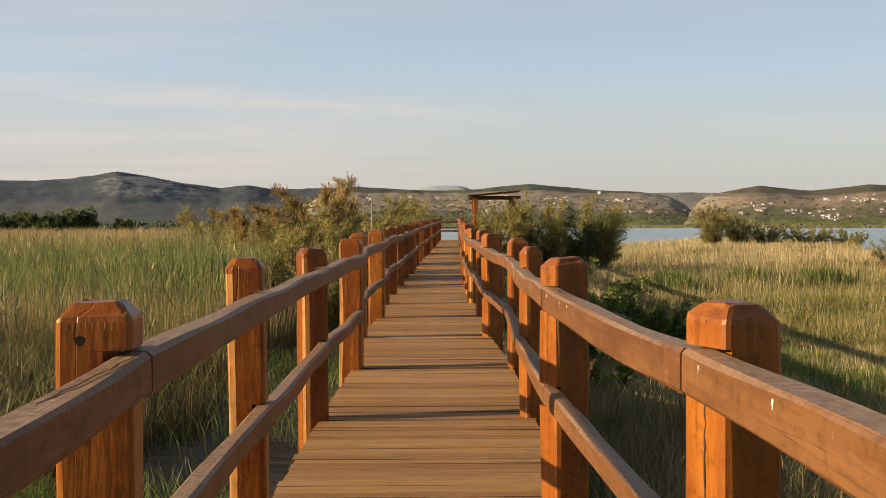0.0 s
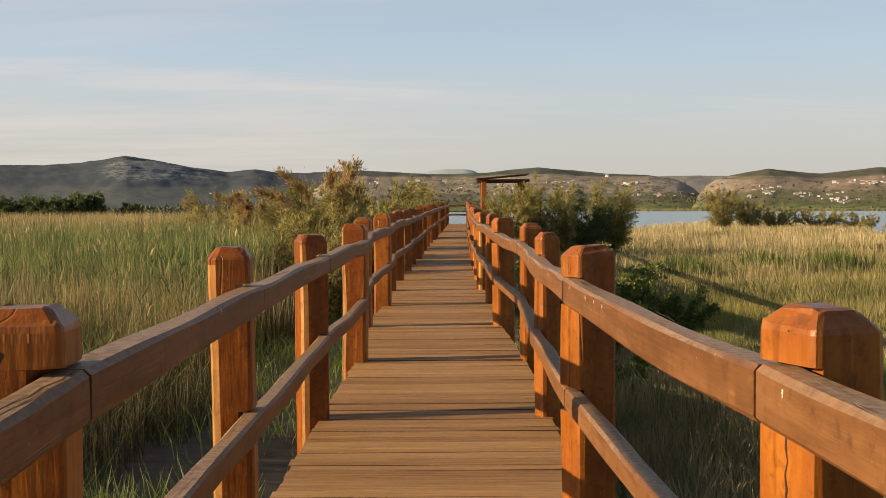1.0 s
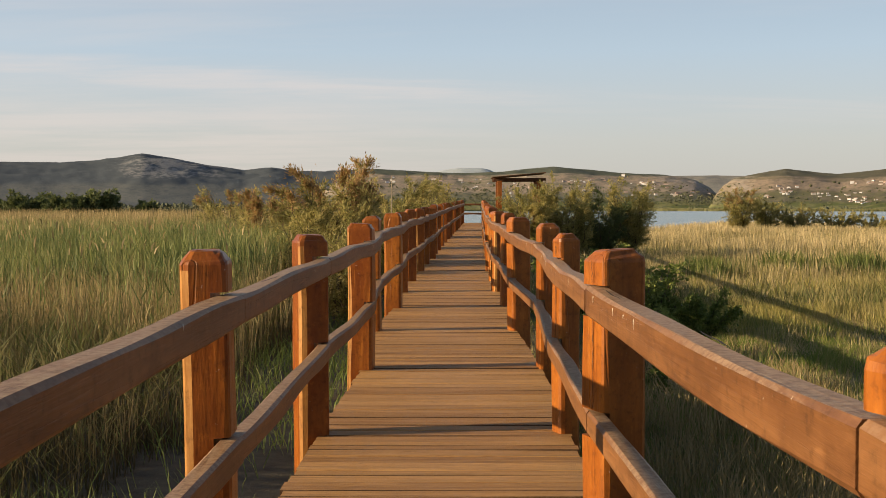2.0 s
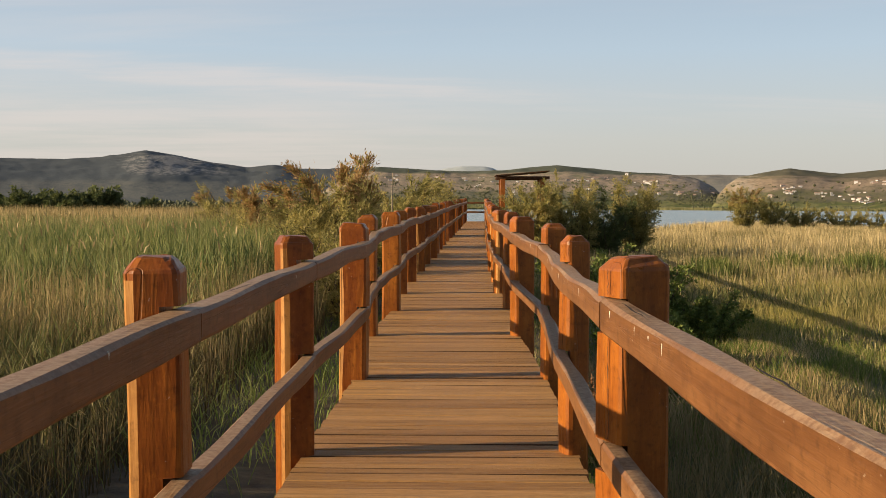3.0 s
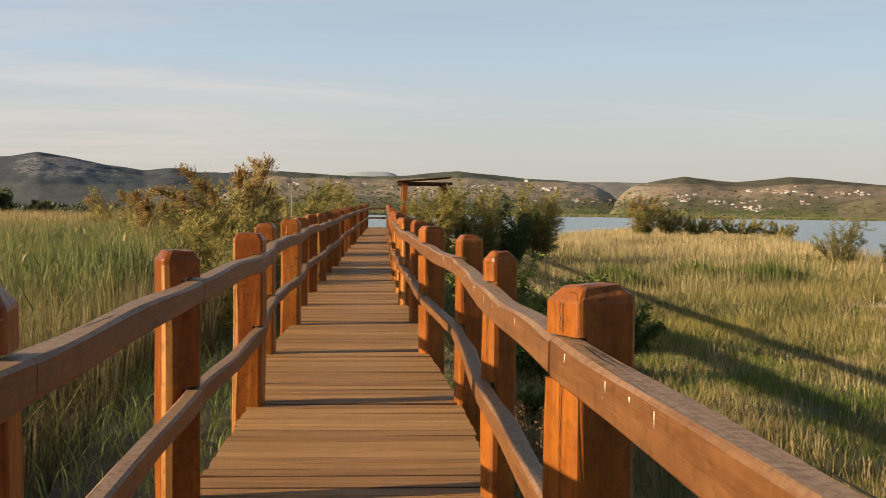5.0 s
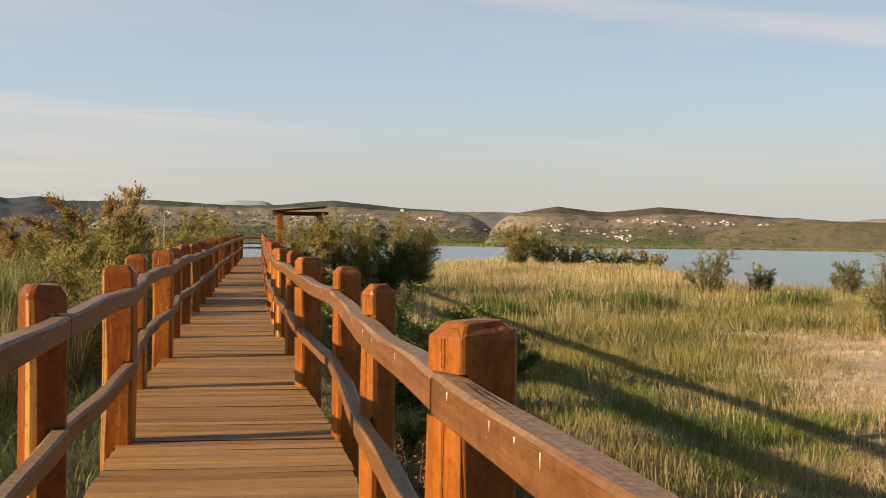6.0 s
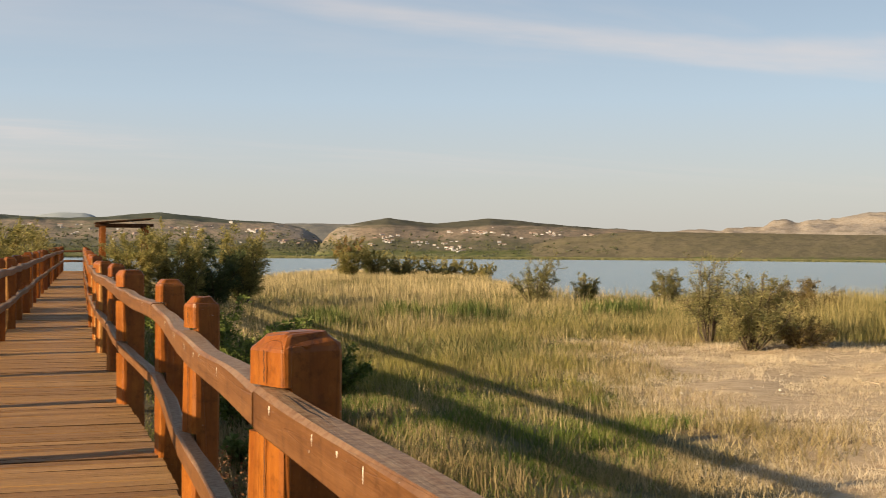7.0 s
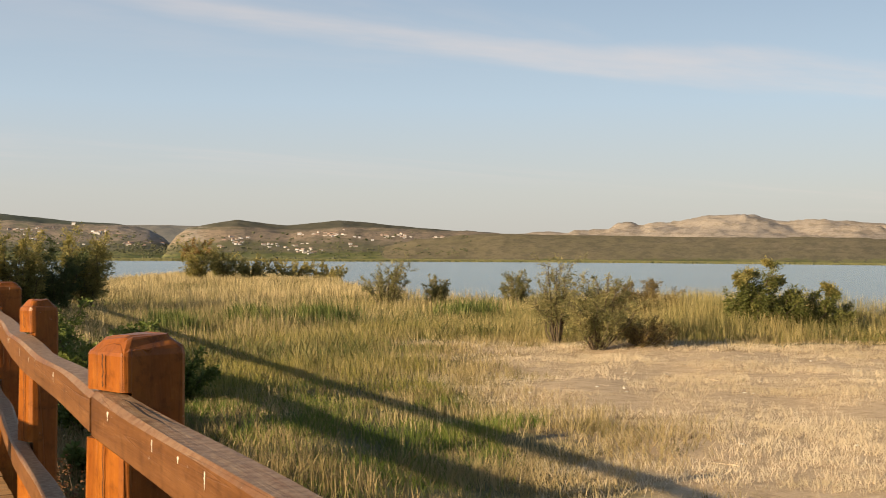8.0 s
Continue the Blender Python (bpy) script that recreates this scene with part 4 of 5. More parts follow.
    keep = (s > 0.86 + 0.4 * (rng.random(n) - 0.5)) & (rng.random(n) < tuft) & (r < 34 + 10 * rng.random(n))
    high = (0.07 + 0.19 * patchy(x, y, 1.4, 2.0)) * rng.uniform(0.35, 1.4, n) * np.clip((x - 1) / 4, 0.5, 1)
    lay("marsh_grass", "low marsh grass mixed with ripe straw stems", "grass", x, y, keep, high, 0.0045 + 0.0005 * r, rng.uniform(0.1, 0.9, n), GRASS_MIX, fine=True)
    n = 210000
    x, y, r = scatter(n, (3, 46), (3, 40), 1.0)
    near = np.clip(1.25 - np.hypot((x - 4.6) / 3.2, (y - 15.5) / 6.5), 0, 1)
    wet = 2.4 * patchy(x, y, 0.6, 8) - 1.0 + 0.4 * (x < 5.0) + 1.1 * near
    keep = (sand_far(x, y) > 1.06) & (rng.random(n) < np.clip(wet, 0.02, 1) * np.clip(2.0 * patchy(x, y, 4.0, 2) - 0.3, 0.1, 1))
    high = (0.1 + 0.17 * patchy(x, y, 1.2, 2.0)) * rng.uniform(0.5, 1.4, n)
    lay("green_grass", "patches of fresh green grass in the meadow", "grass", x, y, keep, high, 0.0045 + 0.00055 * r, rng.uniform(0.15, 0.9, n), GRASS_GREEN, fine=True)
    # yellow-green grass between the sandy flat and the reeds
    n = 150000
    x, y, r = scatter(n, (11, 48), (19, 44), 1.0)
    keep = (sand_far(x, y) > 1.08) & (rng.random(n) < np.clip(2.2 * patchy(x, y, 0.5, 31) - 0.35, 0.05, 1) * np.clip(2.0 * patchy(x, y, 3.0, 7) - 0.25, 0.1, 1))
    high = (0.14 + 0.26 * patchy(x, y, 0.8, 14.0)) * rng.uniform(0.45, 1.3, n)
    lay("yellow_grass", "soft yellow-green grass in front of the reeds", "grass", x, y, keep, high, 0.006 + 0.0005 * r, rng.uniform(0.1, 0.7, n), GRASS_YELLOW, fine=True)
    # single ripe stalks standing over the grass
    n = 30000
    x, y, r = scatter(n, (4, 60), (4, 34), 1.0)
    keep = (sand_far(x, y) > 0.95) & (rng.random(n) < np.clip(1.8 * patchy(x, y, 1.3, 12) - 0.55, 0.02, 1))
    lay("ripe_stalks", "single pale ripe stalks over the meadow grass", "grass", x, y, keep, rng.uniform(0.15, 0.4, n) * np.clip((x - 1) / 4, 0.4, 1), 0.005 + 0.0004 * r, rng.uniform(0.02, 0.4, n), MEADOW_STRAW, fine=True)
    n = 24000
    x, y = rng.uniform(1.1, 4.2, n), rng.uniform(3, 18, n)
    lay("deck_edge_grass", "dry brownish grass along the deck edge", "grass", x, y, rng.random(n) < 0.1 + 0.9 * patchy(x, y, 2.5, 5), rng.uniform(0.12, 0.4, n) * (0.7 + 0.8 * patchy(x, y, 1.5, 11)), rng.uniform(0.005, 0.012, n), rng.uniform(0.05, 0.6, n), REED_STRAW_LOW)
    # ripe reed meadow towards the lake
    n = 450000
    x, y, r = scatter(n, (1, 60), (26, 175), 1.0)
    az = np.degrees(np.arctan2(x, y - 2.0))
    edge = 30 + 9 * (patchy(x, y, 0.4, 1) - 0.5) + 4 * np.clip((az - 14) / 8, 0, 1)
    keep = (r > edge) & (sand_far(x, y) > 1.05) & (rng.random(n) < np.clip(1.9 * patchy(x, y, 1.5, 9) - 0.2, 0.06, 1) * np.where((az > 17) & (r < 60), 0.4, 1.0))
    high = (0.42 + 0.45 * patchy(x, y, 0.45, 3.0)) * rng.uniform(0.5, 1.15, n) * np.clip(0.55 + (r - edge) / 25, 0.5, 1.15)
    lay("reed_meadow", "wide meadow of ripe straw coloured reeds by the lake", "reeds", x, y, keep, high, 0.006 + 0.00045 * r, rng.uniform(0.03, 0.35, n), MEADOW_STRAW, fine=True)
    # greener leaves low between the ripe reeds
    n = 150000
    x, y, r = scatter(n, (1, 60), (24, 110), 1.0)
    keep = (y > 23) & (sand_far(x, y) > 1.05) & (rng.random(n) < np.clip(2.4 * patchy(x, y, 0.5, 21) - 0.6, 0.05, 1))
    lay("meadow_leaves", "olive green leaves between the ripe reeds", "reeds", x, y, keep, rng.uniform(0.12, 0.42, n), 0.008 + 0.0005 * r, rng.uniform(0.1, 0.8, n), STRAW_LEAF, 0.3 * rng.random(n), fine=True)
    # dark green stands in it
    n = 3200
    k = rng.integers(0, 4, n)
    x = np.array([12.8, 10.1, 18.5, 7.0])[k] + rng.normal(0, 1.0, n) * np.array([0.45, 0.5, 0.5, 0.3])[k]
    y = np.array([40.2, 38.5, 41.0, 36.0])[k] + rng.normal(0, 0.7, n)
    lay("green_stand", "dense stand of dark green reeds in the meadow", "reeds", x, y, (x > 4) & (patchy(x, y, 2.0, 1) > 0.25), rng.uniform(0.4, 0.95, n), rng.uniform(0.02, 0.04, n), rng.uniform(0.03, 0.4, n), STAND_GREEN)
    # greener reed belt behind the sandy flat, tall in front of the shore shrubs
    n = 240000
    x, y, r = scatter(n, (17, 62), (23, 58), 1.0)
    az = np.degrees(np.arctan2(x, y - 2.0))
    keep = (sand_far(x, y) > 1.03) & (y > 18) & (rng.random(n) < np.clip(1.8 * patchy(x, y, 1.8, 3) - 0.15, 0.08, 1))
    high = (0.5 + 0.55 * patchy(x, y, 0.6, 3.0)) * rng.uniform(0.45, 1.12, n) * np.clip((sand_far(x, y) - 0.85) / 0.45, 0.35, 1) * np.interp(az, [18, 26, 31, 36], [0.4, 0.55, 0.95, 1.25])
    lay("green_reed_belt", "green reeds between the sandy flat and the lake", "reeds", x, y, keep, high, 0.006 + 0.0004 * r, rng.uniform(0.03, 0.35, n), BELT_GREEN, fine=True)
    # either side of the boardwalk behind the start
    n = 16000
    x, y = rng.uniform(1.3, 11, n), rng.uniform(-9, 6, n)
    lay("side_grass", "low mixed marsh grass beside the boardwalk", "grass", x, y, rng.random(n) < 0.1 + 0.9 * patchy(x, y, 2.0, 5), rng.uniform(0.12, 0.5, n), rng.uniform(0.006, 0.014, n), rng.uniform(0.03, 0.4, n), GRASS_MIX, fine=True)
    x, y = rng.uniform(-7, -1.6, n), rng.uniform(-9, 5, n)
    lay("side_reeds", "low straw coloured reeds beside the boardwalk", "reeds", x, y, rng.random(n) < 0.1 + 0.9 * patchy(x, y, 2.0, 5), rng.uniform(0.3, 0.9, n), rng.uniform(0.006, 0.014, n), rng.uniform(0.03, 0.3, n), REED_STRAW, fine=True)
    # dry tufts on the sandy flat: blades grow in clumps
    c, each = 37000, 13
    cx, cy = rng.uniform(5, 34, c), rng.uniform(6, 31, c)
    x = np.repeat(cx, each) + rng.normal(0, 0.07, c * each)
    y = np.repeat(cy, each) + rng.normal(0, 0.06, c * each)
    keep = (sand_far(x, y) < 1.12) & np.repeat(rng.random(c) < np.clip(2.1 * patchy(cx, cy, 1.6, 6) - 0.3, 0.06, 1), each)
    tall = 0.04 + 0.15 * patchy(cx, cy, 2.5, 9) * rng.uniform(0.4, 1.2, c)
    lay("dry_tufts", "pale dry grass tufts on the sandy flat", "grass", x, y, keep, np.repeat(tall, each) * rng.uniform(0.5, 1.2, c * each), rng.uniform(0.005, 0.011, c * each), rng.uniform(0.1, 1.0, c * each), GRASS_DRY, fine=True)


vegetation()


# ---- bits lying on the sandy flat ----
def flat_bits():
    rnd = random.Random(31)
    stone = twig = None
    for i in range(70):
        x, y = rnd.uniform(7.5, 22), rnd.uniform(8, 23)
        if sand_far(np.array(x), np.array(y)) > 0.98:
            continue
        m = pose(x, y, float(ground_height(x, y)), 0, 0, rnd.uniform(0, 360))
        if i % 3:
            if stone is None:
                bm = bmesh.new()
                bmesh.ops.create_icosphere(bm, subdivisions=2, radius=0.05)
                for v in bm.verts:
                    v.co = v.co * (1 + 0.35 * noise.noise(v.co * 22)) * Vector((1.2, 0.9, 0.55))
                    v.co.z += 0.015
                stone = new("stone", bm_mesh("stone", bm, STONE))
                tagged(stone, "small pale limestone lying on the sand", "stone", "stones on the sandy flat")
                stone.matrix_basis = m
            else:
                copy_thing(stone, m).scale = [rnd.uniform(0.25, 0.7) for _ in range(3)]
        elif twig is None:
            v, f = tube([Vector((0.09 * k, 0.02 * math.sin(2.2 * k), 0.012 + 0.006 * (k % 2))) for k in range(6)], [0.012, 0.011, 0.01, 0.009, 0.007, 0.004], 6)
            twig = new("twig", mesh_from("twig", v, f, STICK_WOOD, True))
            tagged(twig, "bleached dry twig lying on the sand", "twig", "twigs on the sandy flat")
            twig.matrix_basis = m
        else:
            copy_thing(twig, m).scale = [rnd.uniform(0.6, 1.5)] * 3
    c, each = 700, 26
    cx, cy = rng.uniform(7, 24, c), rng.uniform(8, 28, c)
    x = np.repeat(cx, each) + rng.normal(0, 0.11, c * each)
    y = np.repeat(cy, each) + rng.normal(0, 0.07, c * each)
    keep = np.repeat(patchy(cx, cy, 0.7, 2) > 0.5, each) & (sand_far(x, y) < 1.05)
    lay("dead_tufts", "brown dead grass tufts on the sandy flat", "grass", x, y, keep, rng.uniform(0.04, 0.16, c * each), rng.uniform(0.006, 0.013, c * each), rng.uniform(0.3, 1.2, c * each), GRASS_DEAD, fine=True)


flat_bits()


# ---- shrubs ----
def limb_paths(rnd, high, spread, count, dome=0.0):
    out = []
    for k in range(count):
        a = 2 * math.pi * (k + rnd.random()) / count
        reach, top = spread * rnd.uniform(0.25, 1.0), high * rnd.uniform(0.55, 1.0)
        top *= 1 - dome * (reach / spread) ** 2
        pts = []
        for i in range(7):
            s = i / 6
            pts.append(Vector((math.cos(a) * reach * s ** 0.8 + rnd.uniform(-0.05, 0.05) * high * s, math.sin(a) * reach * s ** 0.8 + rnd.uniform(-0.05, 0.05) * high * s, top * s ** 1.1 - 0.1)))
        out.append(pts)
    return out


def shrub(name, label, x, y, high, spread, leaves, size, mat, seed, tip_mat=None, group="lakeside shrubs", limbs=12, low=0.15, lift=0.9, plump=0.26, dome=0.0, plume=1.0, twigs=16):
    """A shrub: tapered limbs from the base, side twigs along them and a plume or clump of small leaves on each twig."""
    rnd, gen = random.Random(seed), np.random.default_rng(seed)
    ob = thing(name, label, "shrub", group, at=(x, y, float(ground_height(x, y))))
    paths = limb_paths(rnd, high, spread, limbs, dome)
    for p in paths:
        v, f = tube(p, [0.02 * high / 2.4 * (1.15 - i / 6) + 0.004 for i in range(7)], 5)
        part("branch", mesh_from("branch", v, f, BARK, True), ob)
    arr = np.array([[tuple(v) for v in p] for p in paths])
    # side twigs
    count = limbs * twigs
    k = np.repeat(np.arange(limbs), twigs)
    s = low + (1.0 - low) * (np.tile(np.arange(twigs), limbs) + gen.random(count)) / twigs
    f = np.clip(s * 6, 0, 5.999)
    i = f.astype(int)
    start = arr[k, i] + (arr[k, i + 1] - arr[k, i]) * (f - i)[:, None]
    way = gen.normal(0, 0.75, (count, 3)) + np.stack([start[:, 0], start[:, 1], np.zeros(count)], -1) / (spread + 0.01) * 0.8 + [0, 0, 0.55 * plume + 0.15]
    way /= np.linalg.norm(way, axis=1)[:, None]
    reach = high * gen.uniform(0.06, 0.2, count) * (0.7 + 0.3 * plume)
    fat = high * gen.uniform(0.03, 0.055, count) * (1.5 - 0.5 * plume)
    verts, quads = [], []
    for a, d, ln in zip(start, way, reach):
        v, q = tube([Vector(a), Vector(a + 0.5 * d * ln), Vector(a + d * ln)], [0.007, 0.005, 0.002], 3)
        quads += [tuple(n + len(verts) for n in face) for face in q]
        verts += v
    tagged(part("twig_mass", mesh_from("twig_mass", verts, quads, BARK, True), ob), kind="stuff")

    def crown(n, pick, m, nm, lab=""):
        c = pick[gen.integers(0, len(pick), n)]
        t = gen.random(n) ** 0.8
        out = gen.normal(0, 1, (n, 3))
        away = out / (np.linalg.norm(out, axis=1)[:, None] + 1e-9)
        p = start[c] + way[c] * (reach[c] * (t * 1.25 - 0.1))[:, None] + away * (fat[c] * np.abs(gen.normal(0, 0.85, n)) * (1.25 - 0.7 * t))[:, None]
        p[:, 2] = np.maximum(p[:, 2], 0.02)
        d = way[c] * lift + away * 0.6 + gen.normal(0, 0.3, (n, 3))
        d /= np.linalg.norm(d, axis=1)[:, None]
        w = np.cross(d, away + gen.normal(0, 0.5, (n, 3)))
        w /= np.linalg.norm(w, axis=1)[:, None] + 1e-9
        ln = size * gen.uniform(0.6, 1.4, n)[:, None]
        wd = plump * ln
        v = np.stack([p, p + 0.5 * d * ln + 0.5 * w * wd, p + d * ln, p + 0.5 * d * ln - 0.5 * w * wd], 1).reshape(-1, 3)
        b = 4 * np.arange(n)
        part(nm, big_mesh(nm, v, np.stack([b, b + 1, b + 2, b + 3], -1), [], m), ob, lab)

    crown(leaves, np.arange(count), mat, "crown")
    # flowering tips on tamarisks; on leafy shrubs paler leaves that paint in sunlight
    if tip_mat:
        tips = np.nonzero((start[:, 2] > 0.66 * high) & (gen.random(count) < 0.4))[0]
        crown(leaves // 7, tips if len(tips) else np.arange(count), tip_mat, "flower_sprays", "rusty flowering or painted-sunlit tips")
    return ob


OLIVE, RUSTY = "feathery olive green shrub in the reeds", "feathery olive shrub with rusty flowering or painted-sunlit tips"
# beside the boardwalk, on its reed side
for i, (bx, by, bh, bs, leaves, size) in enumerate(((-2.7, 27.5, 3.15, 1.35, 46000, 0.085), (-4.2, 30.0, 2.85, 1.3, 32000, 0.085), (-2.15, 24.0, 2.0, 0.8, 16000, 0.07), (-3.3, 25.6, 2.1, 0.9, 16000, 0.07))):
    shrub("tamarisk", RUSTY, bx, by, bh, bs, leaves, size, SHRUB_OLIVE, 101 + i, SHRUB_RUST if i < 2 else None, limbs=20, dome=0.25, lift=1.1, plume=0.75, twigs=22)
for i, (bx, by, bh, bs, leaves) in enumerate(((-1.8, 35.0, 2.9, 0.85, 22000), (-1.6, 44.0, 3.2, 1.0, 22000), (-1.3, 52.0, 3.3, 0.9, 14000))):
    shrub("tamarisk", OLIVE, bx, by, bh, bs, leaves, 0.1, SHRUB_OLIVE, 110 + i, limbs=14, lift=1.1)
shrub("tamarisk", OLIVE, -9.5, 50.0, 3.3, 1.6, 12000, 0.11, SHRUB_OLIVE, 7, SHRUB_RUST)
# on the lake side of the boardwalk
for i, (bx, by, bh, bs, leaves) in enumerate(((2.6, 47.0, 2.9, 1.35, 32000), (4.1, 48.0, 3.1, 1.5, 32000), (6.8, 50.0, 3.3, 1.05, 22000))):
    shrub("tamarisk", OLIVE, bx, by, bh, bs, leaves, 0.1, SHRUB_OLIVE, 8 + i, limbs=14, low=0.12 if i < 2 else 0.3)
shrub("dark_shrub", "dense dark green shrub with bare lower stems", 5.5, 49.0, 2.85, 1.3, 26000, 0.1, SHRUB_DARK, 10, plume=0.4)
# brambles between boardwalk and meadow
for i, (bx, by, bh, bs) in enumerate(((1.9, 14.5, 0.7, 0.5), (2.3, 17.5, 1.05, 0.7), (2.8, 21.0, 1.6, 1.1), (3.7, 21.0, 1.05, 0.8), (2.4, 25.0, 1.8, 1.1))):
    shrub("bramble_bush", "dark green leafy bramble bush in the grass", bx, by, 0.85 * bh, bs, 12000, 0.062, BRAMBLE, 30 + i, group="brambles", limbs=16, low=0.05, lift=0.3, plump=0.55, plume=0.1)
# clump on the point
for i, (bx, by, bh, bs) in enumerate(((25.5, 112.0, 3.9, 1.7), (28.3, 114.0, 3.0, 2.4), (31.5, 115.0, 2.5, 2.8), (35.0, 114.0, 2.2, 2.8), (38.4, 113.0, 1.9, 2.4))):
    shrub("tamarisk", RUSTY if i == 0 else OLIVE, bx, by, bh, bs, 20000, 0.14, SHRUB_PALE if i > 1 else SHRUB_OLIVE, 40 + i, SHRUB_RUST if i == 0 else None, lift=1.2, limbs=22, low=0.05)
# shrubs along the shore
for i, (bx, by, bh, bs) in enumerate(((19.5, 51.0, 2.3, 1.1), (21.9, 51.0, 1.6, 0.6), (25.0, 49.5, 1.8, 0.9))):
    shrub("shore_shrub", OLIVE, bx, by, bh, bs, 13000, 0.08, SHRUB_TWIGGY, 50 + i, low=0.1, limbs=14)
TWIGGY = "scrubby grey-green shrub with bare lower twigs"
shrub("shore_shrub", TWIGGY, 15.5, 27.7, 2.05, 1.1, 24000, 0.06, SHRUB_TWIGGY, 53, low=0.4, limbs=30, lift=0.6, dome=0.35, plume=0.5, twigs=9)
shrub("shore_shrub", TWIGGY, 15.35, 29.4, 2.35, 0.65, 9000, 0.06, SHRUB_TWIGGY, 57, low=0.4, limbs=12, lift=0.6)
shrub("shore_shrub", TWIGGY, 16.7, 27.5, 1.1, 0.9, 6000, 0.06, SHRUB_BROWN, 58, low=0.3, limbs=30, lift=0.4, dome=0.6, plume=0.3, twigs=8)
shrub("shore_shrub", "rounded browning shrub among the reeds", 23.2, 37.5, 2.0, 1.6, 22000, 0.08, SHRUB_BROWN, 54, low=0.1, limbs=24, lift=0.5, dome=0.5, plume=0.3)
# the olive tip leaves paint sunlight onto the tops of these two
LEAFY = "dense leafy green shrub, sunlight painted on as paler tips"
shrub("shore_shrub", LEAFY, 22.5, 30.2, 2.2, 1.4, 30000, 0.08, SHRUB_FRESH, 55, SHRUB_OLIVE, low=0.06, limbs=24, lift=0.5, plump=0.34, dome=0.5, plume=0.3)
shrub("shore_shrub", LEAFY, 23.9, 29.8, 1.7, 1.5, 22000, 0.08, SHRUB_FRESH, 59, SHRUB_OLIVE, low=0.06, limbs=20, lift=0.5, plump=0.34, dome=0.5, plume=0.3)


def dead_stick():
    z = float(ground_height(-1.75, 31.0))
    ob = thing("dead_stem", "bleached bare stem standing among the shrubs", "dead tree", at=(-1.72, 31.0, z))
    v, f = tube([Vector((0.01 * math.sin(2.0 * i), 0, i * 0.42)) for i in range(8)], [0.03 - 0.003 * i for i in range(8)], 6)
    part("stem", mesh_from("stem", v, f, STICK_WOOD, True), ob)


dead_stick()


def dried_weed(x, y, high, seed):
    """A dead dock plant: a few bare stalks with tight brown seed clusters."""
    rnd = random.Random(seed)
    ob = thing("dried_weed", "dead brown weed with rusty seed clusters", "weed", "dried weeds", at=(x, y, float(ground_height(x, y))))
    for k in range(5):
        a, lean = rnd.uniform(0, 6.28), rnd.uniform(0.1, 0.3)
        pts = [Vector((math.cos(a) * lean * t * t * high, math.sin(a) * lean * t * t * high, t * high * rnd.uniform(0.97, 1.03) - 0.03)) for t in (0, 0.25, 0.5, 0.75, 1.0)]
        v, f = tube(pts, [0.006, 0.005, 0.005, 0.004, 0.002], 5)
        part("stalk", mesh_from("stalk", v, f, BARK, True), ob)
        verts, faces = [], []
        for _ in range(170):
            t = rnd.uniform(0.5, 1.0)
            p = pts[2].lerp(pts[4], (t - 0.5) * 2) + Vector((rnd.gauss(0, 0.022), rnd.gauss(0, 0.022), rnd.gauss(0, 0.02)))
            u, w = Vector((rnd.gauss(0, 1), rnd.gauss(0, 1), rnd.gauss(0, 1))).normalized() * 0.009, Vector((rnd.gauss(0, 1), rnd.gauss(0, 1), rnd.gauss(0, 1))).normalized() * 0.009
            verts += [p - u, p + w, p + u, p - w]
            faces.append(tuple(range(len(verts) - 4, len(verts))))
        tagged(part("seed_cluster", mesh_from("seed_cluster", verts, faces, SEED_BROWN), ob, "rusty brown seed cluster"), kind="stuff")


for i, (wx, wy, wh) in enumerate(((0.98, 9.7, 1.1), (1.12, 10.3, 1.0), (0.95, 8.0, 0.75))):
    dried_weed(wx, wy, wh, 200 + i)


def shelter():
    """Open timber shelter with a flat, slightly pitched roof near the end of the boardwalk."""
    z = deck_z(60.0)
    ob = thing("shelter", "small open timber shelter with a low pitched roof", "shelter", at=(1.85, 60.0, z))
    for px, py in ((0, 0), (1.9, 0), (0, 2.2), (1.9, 2.2)):
        bm = bmesh.new()
        box(bm, px - 0.12, px + 0.12, py - 0.12, py + 0.12, -1.6 - z, 2.2)
        part("post", bm_mesh("post", bm, POST_WOOD, 0.012), ob)
    for py in (0, 2.2):
        bm = bmesh.new()
        box(bm, -0.3, 2.25, py - 0.06, py + 0.06, 2.2, 2.34)
        part("beam", bm_mesh("beam", bm, BEAM_WOOD, 0.01), ob)
    for i in range(11):
        bm = bmesh.new()
        box(bm, 0, 0.225, -0.5, 2.7, 0, 0.03)
        board = part("roof_board", bm_mesh("roof_board", bm, BEAM_WOOD), ob)
        board.matrix_local = pose(-0.35 + i * 0.235, 0, 2.36 + 0.02 * i, 0, -3, 0)


shelter()


# ---- village and trees across the lake ----
def far_place(az, elev):
    """The first place on the far hills at a bearing and an angle above the level."""
    slopes = [k for k in ("left", "mid", "scrub", "shore") if RIDGES[k][2][0] < az < RIDGES[k][2][-1]]
    for r in np.arange(900.0, 2990.0, 10.0):
        h = max((float(ridge_height(k, az, r)) for k in slopes), default=-9.0)
        if h > 1.4 + r * math.tan(radians(elev)):
            return r * math.sin(radians(az)), 2.0 + r * math.cos(radians(az)), h
    return None


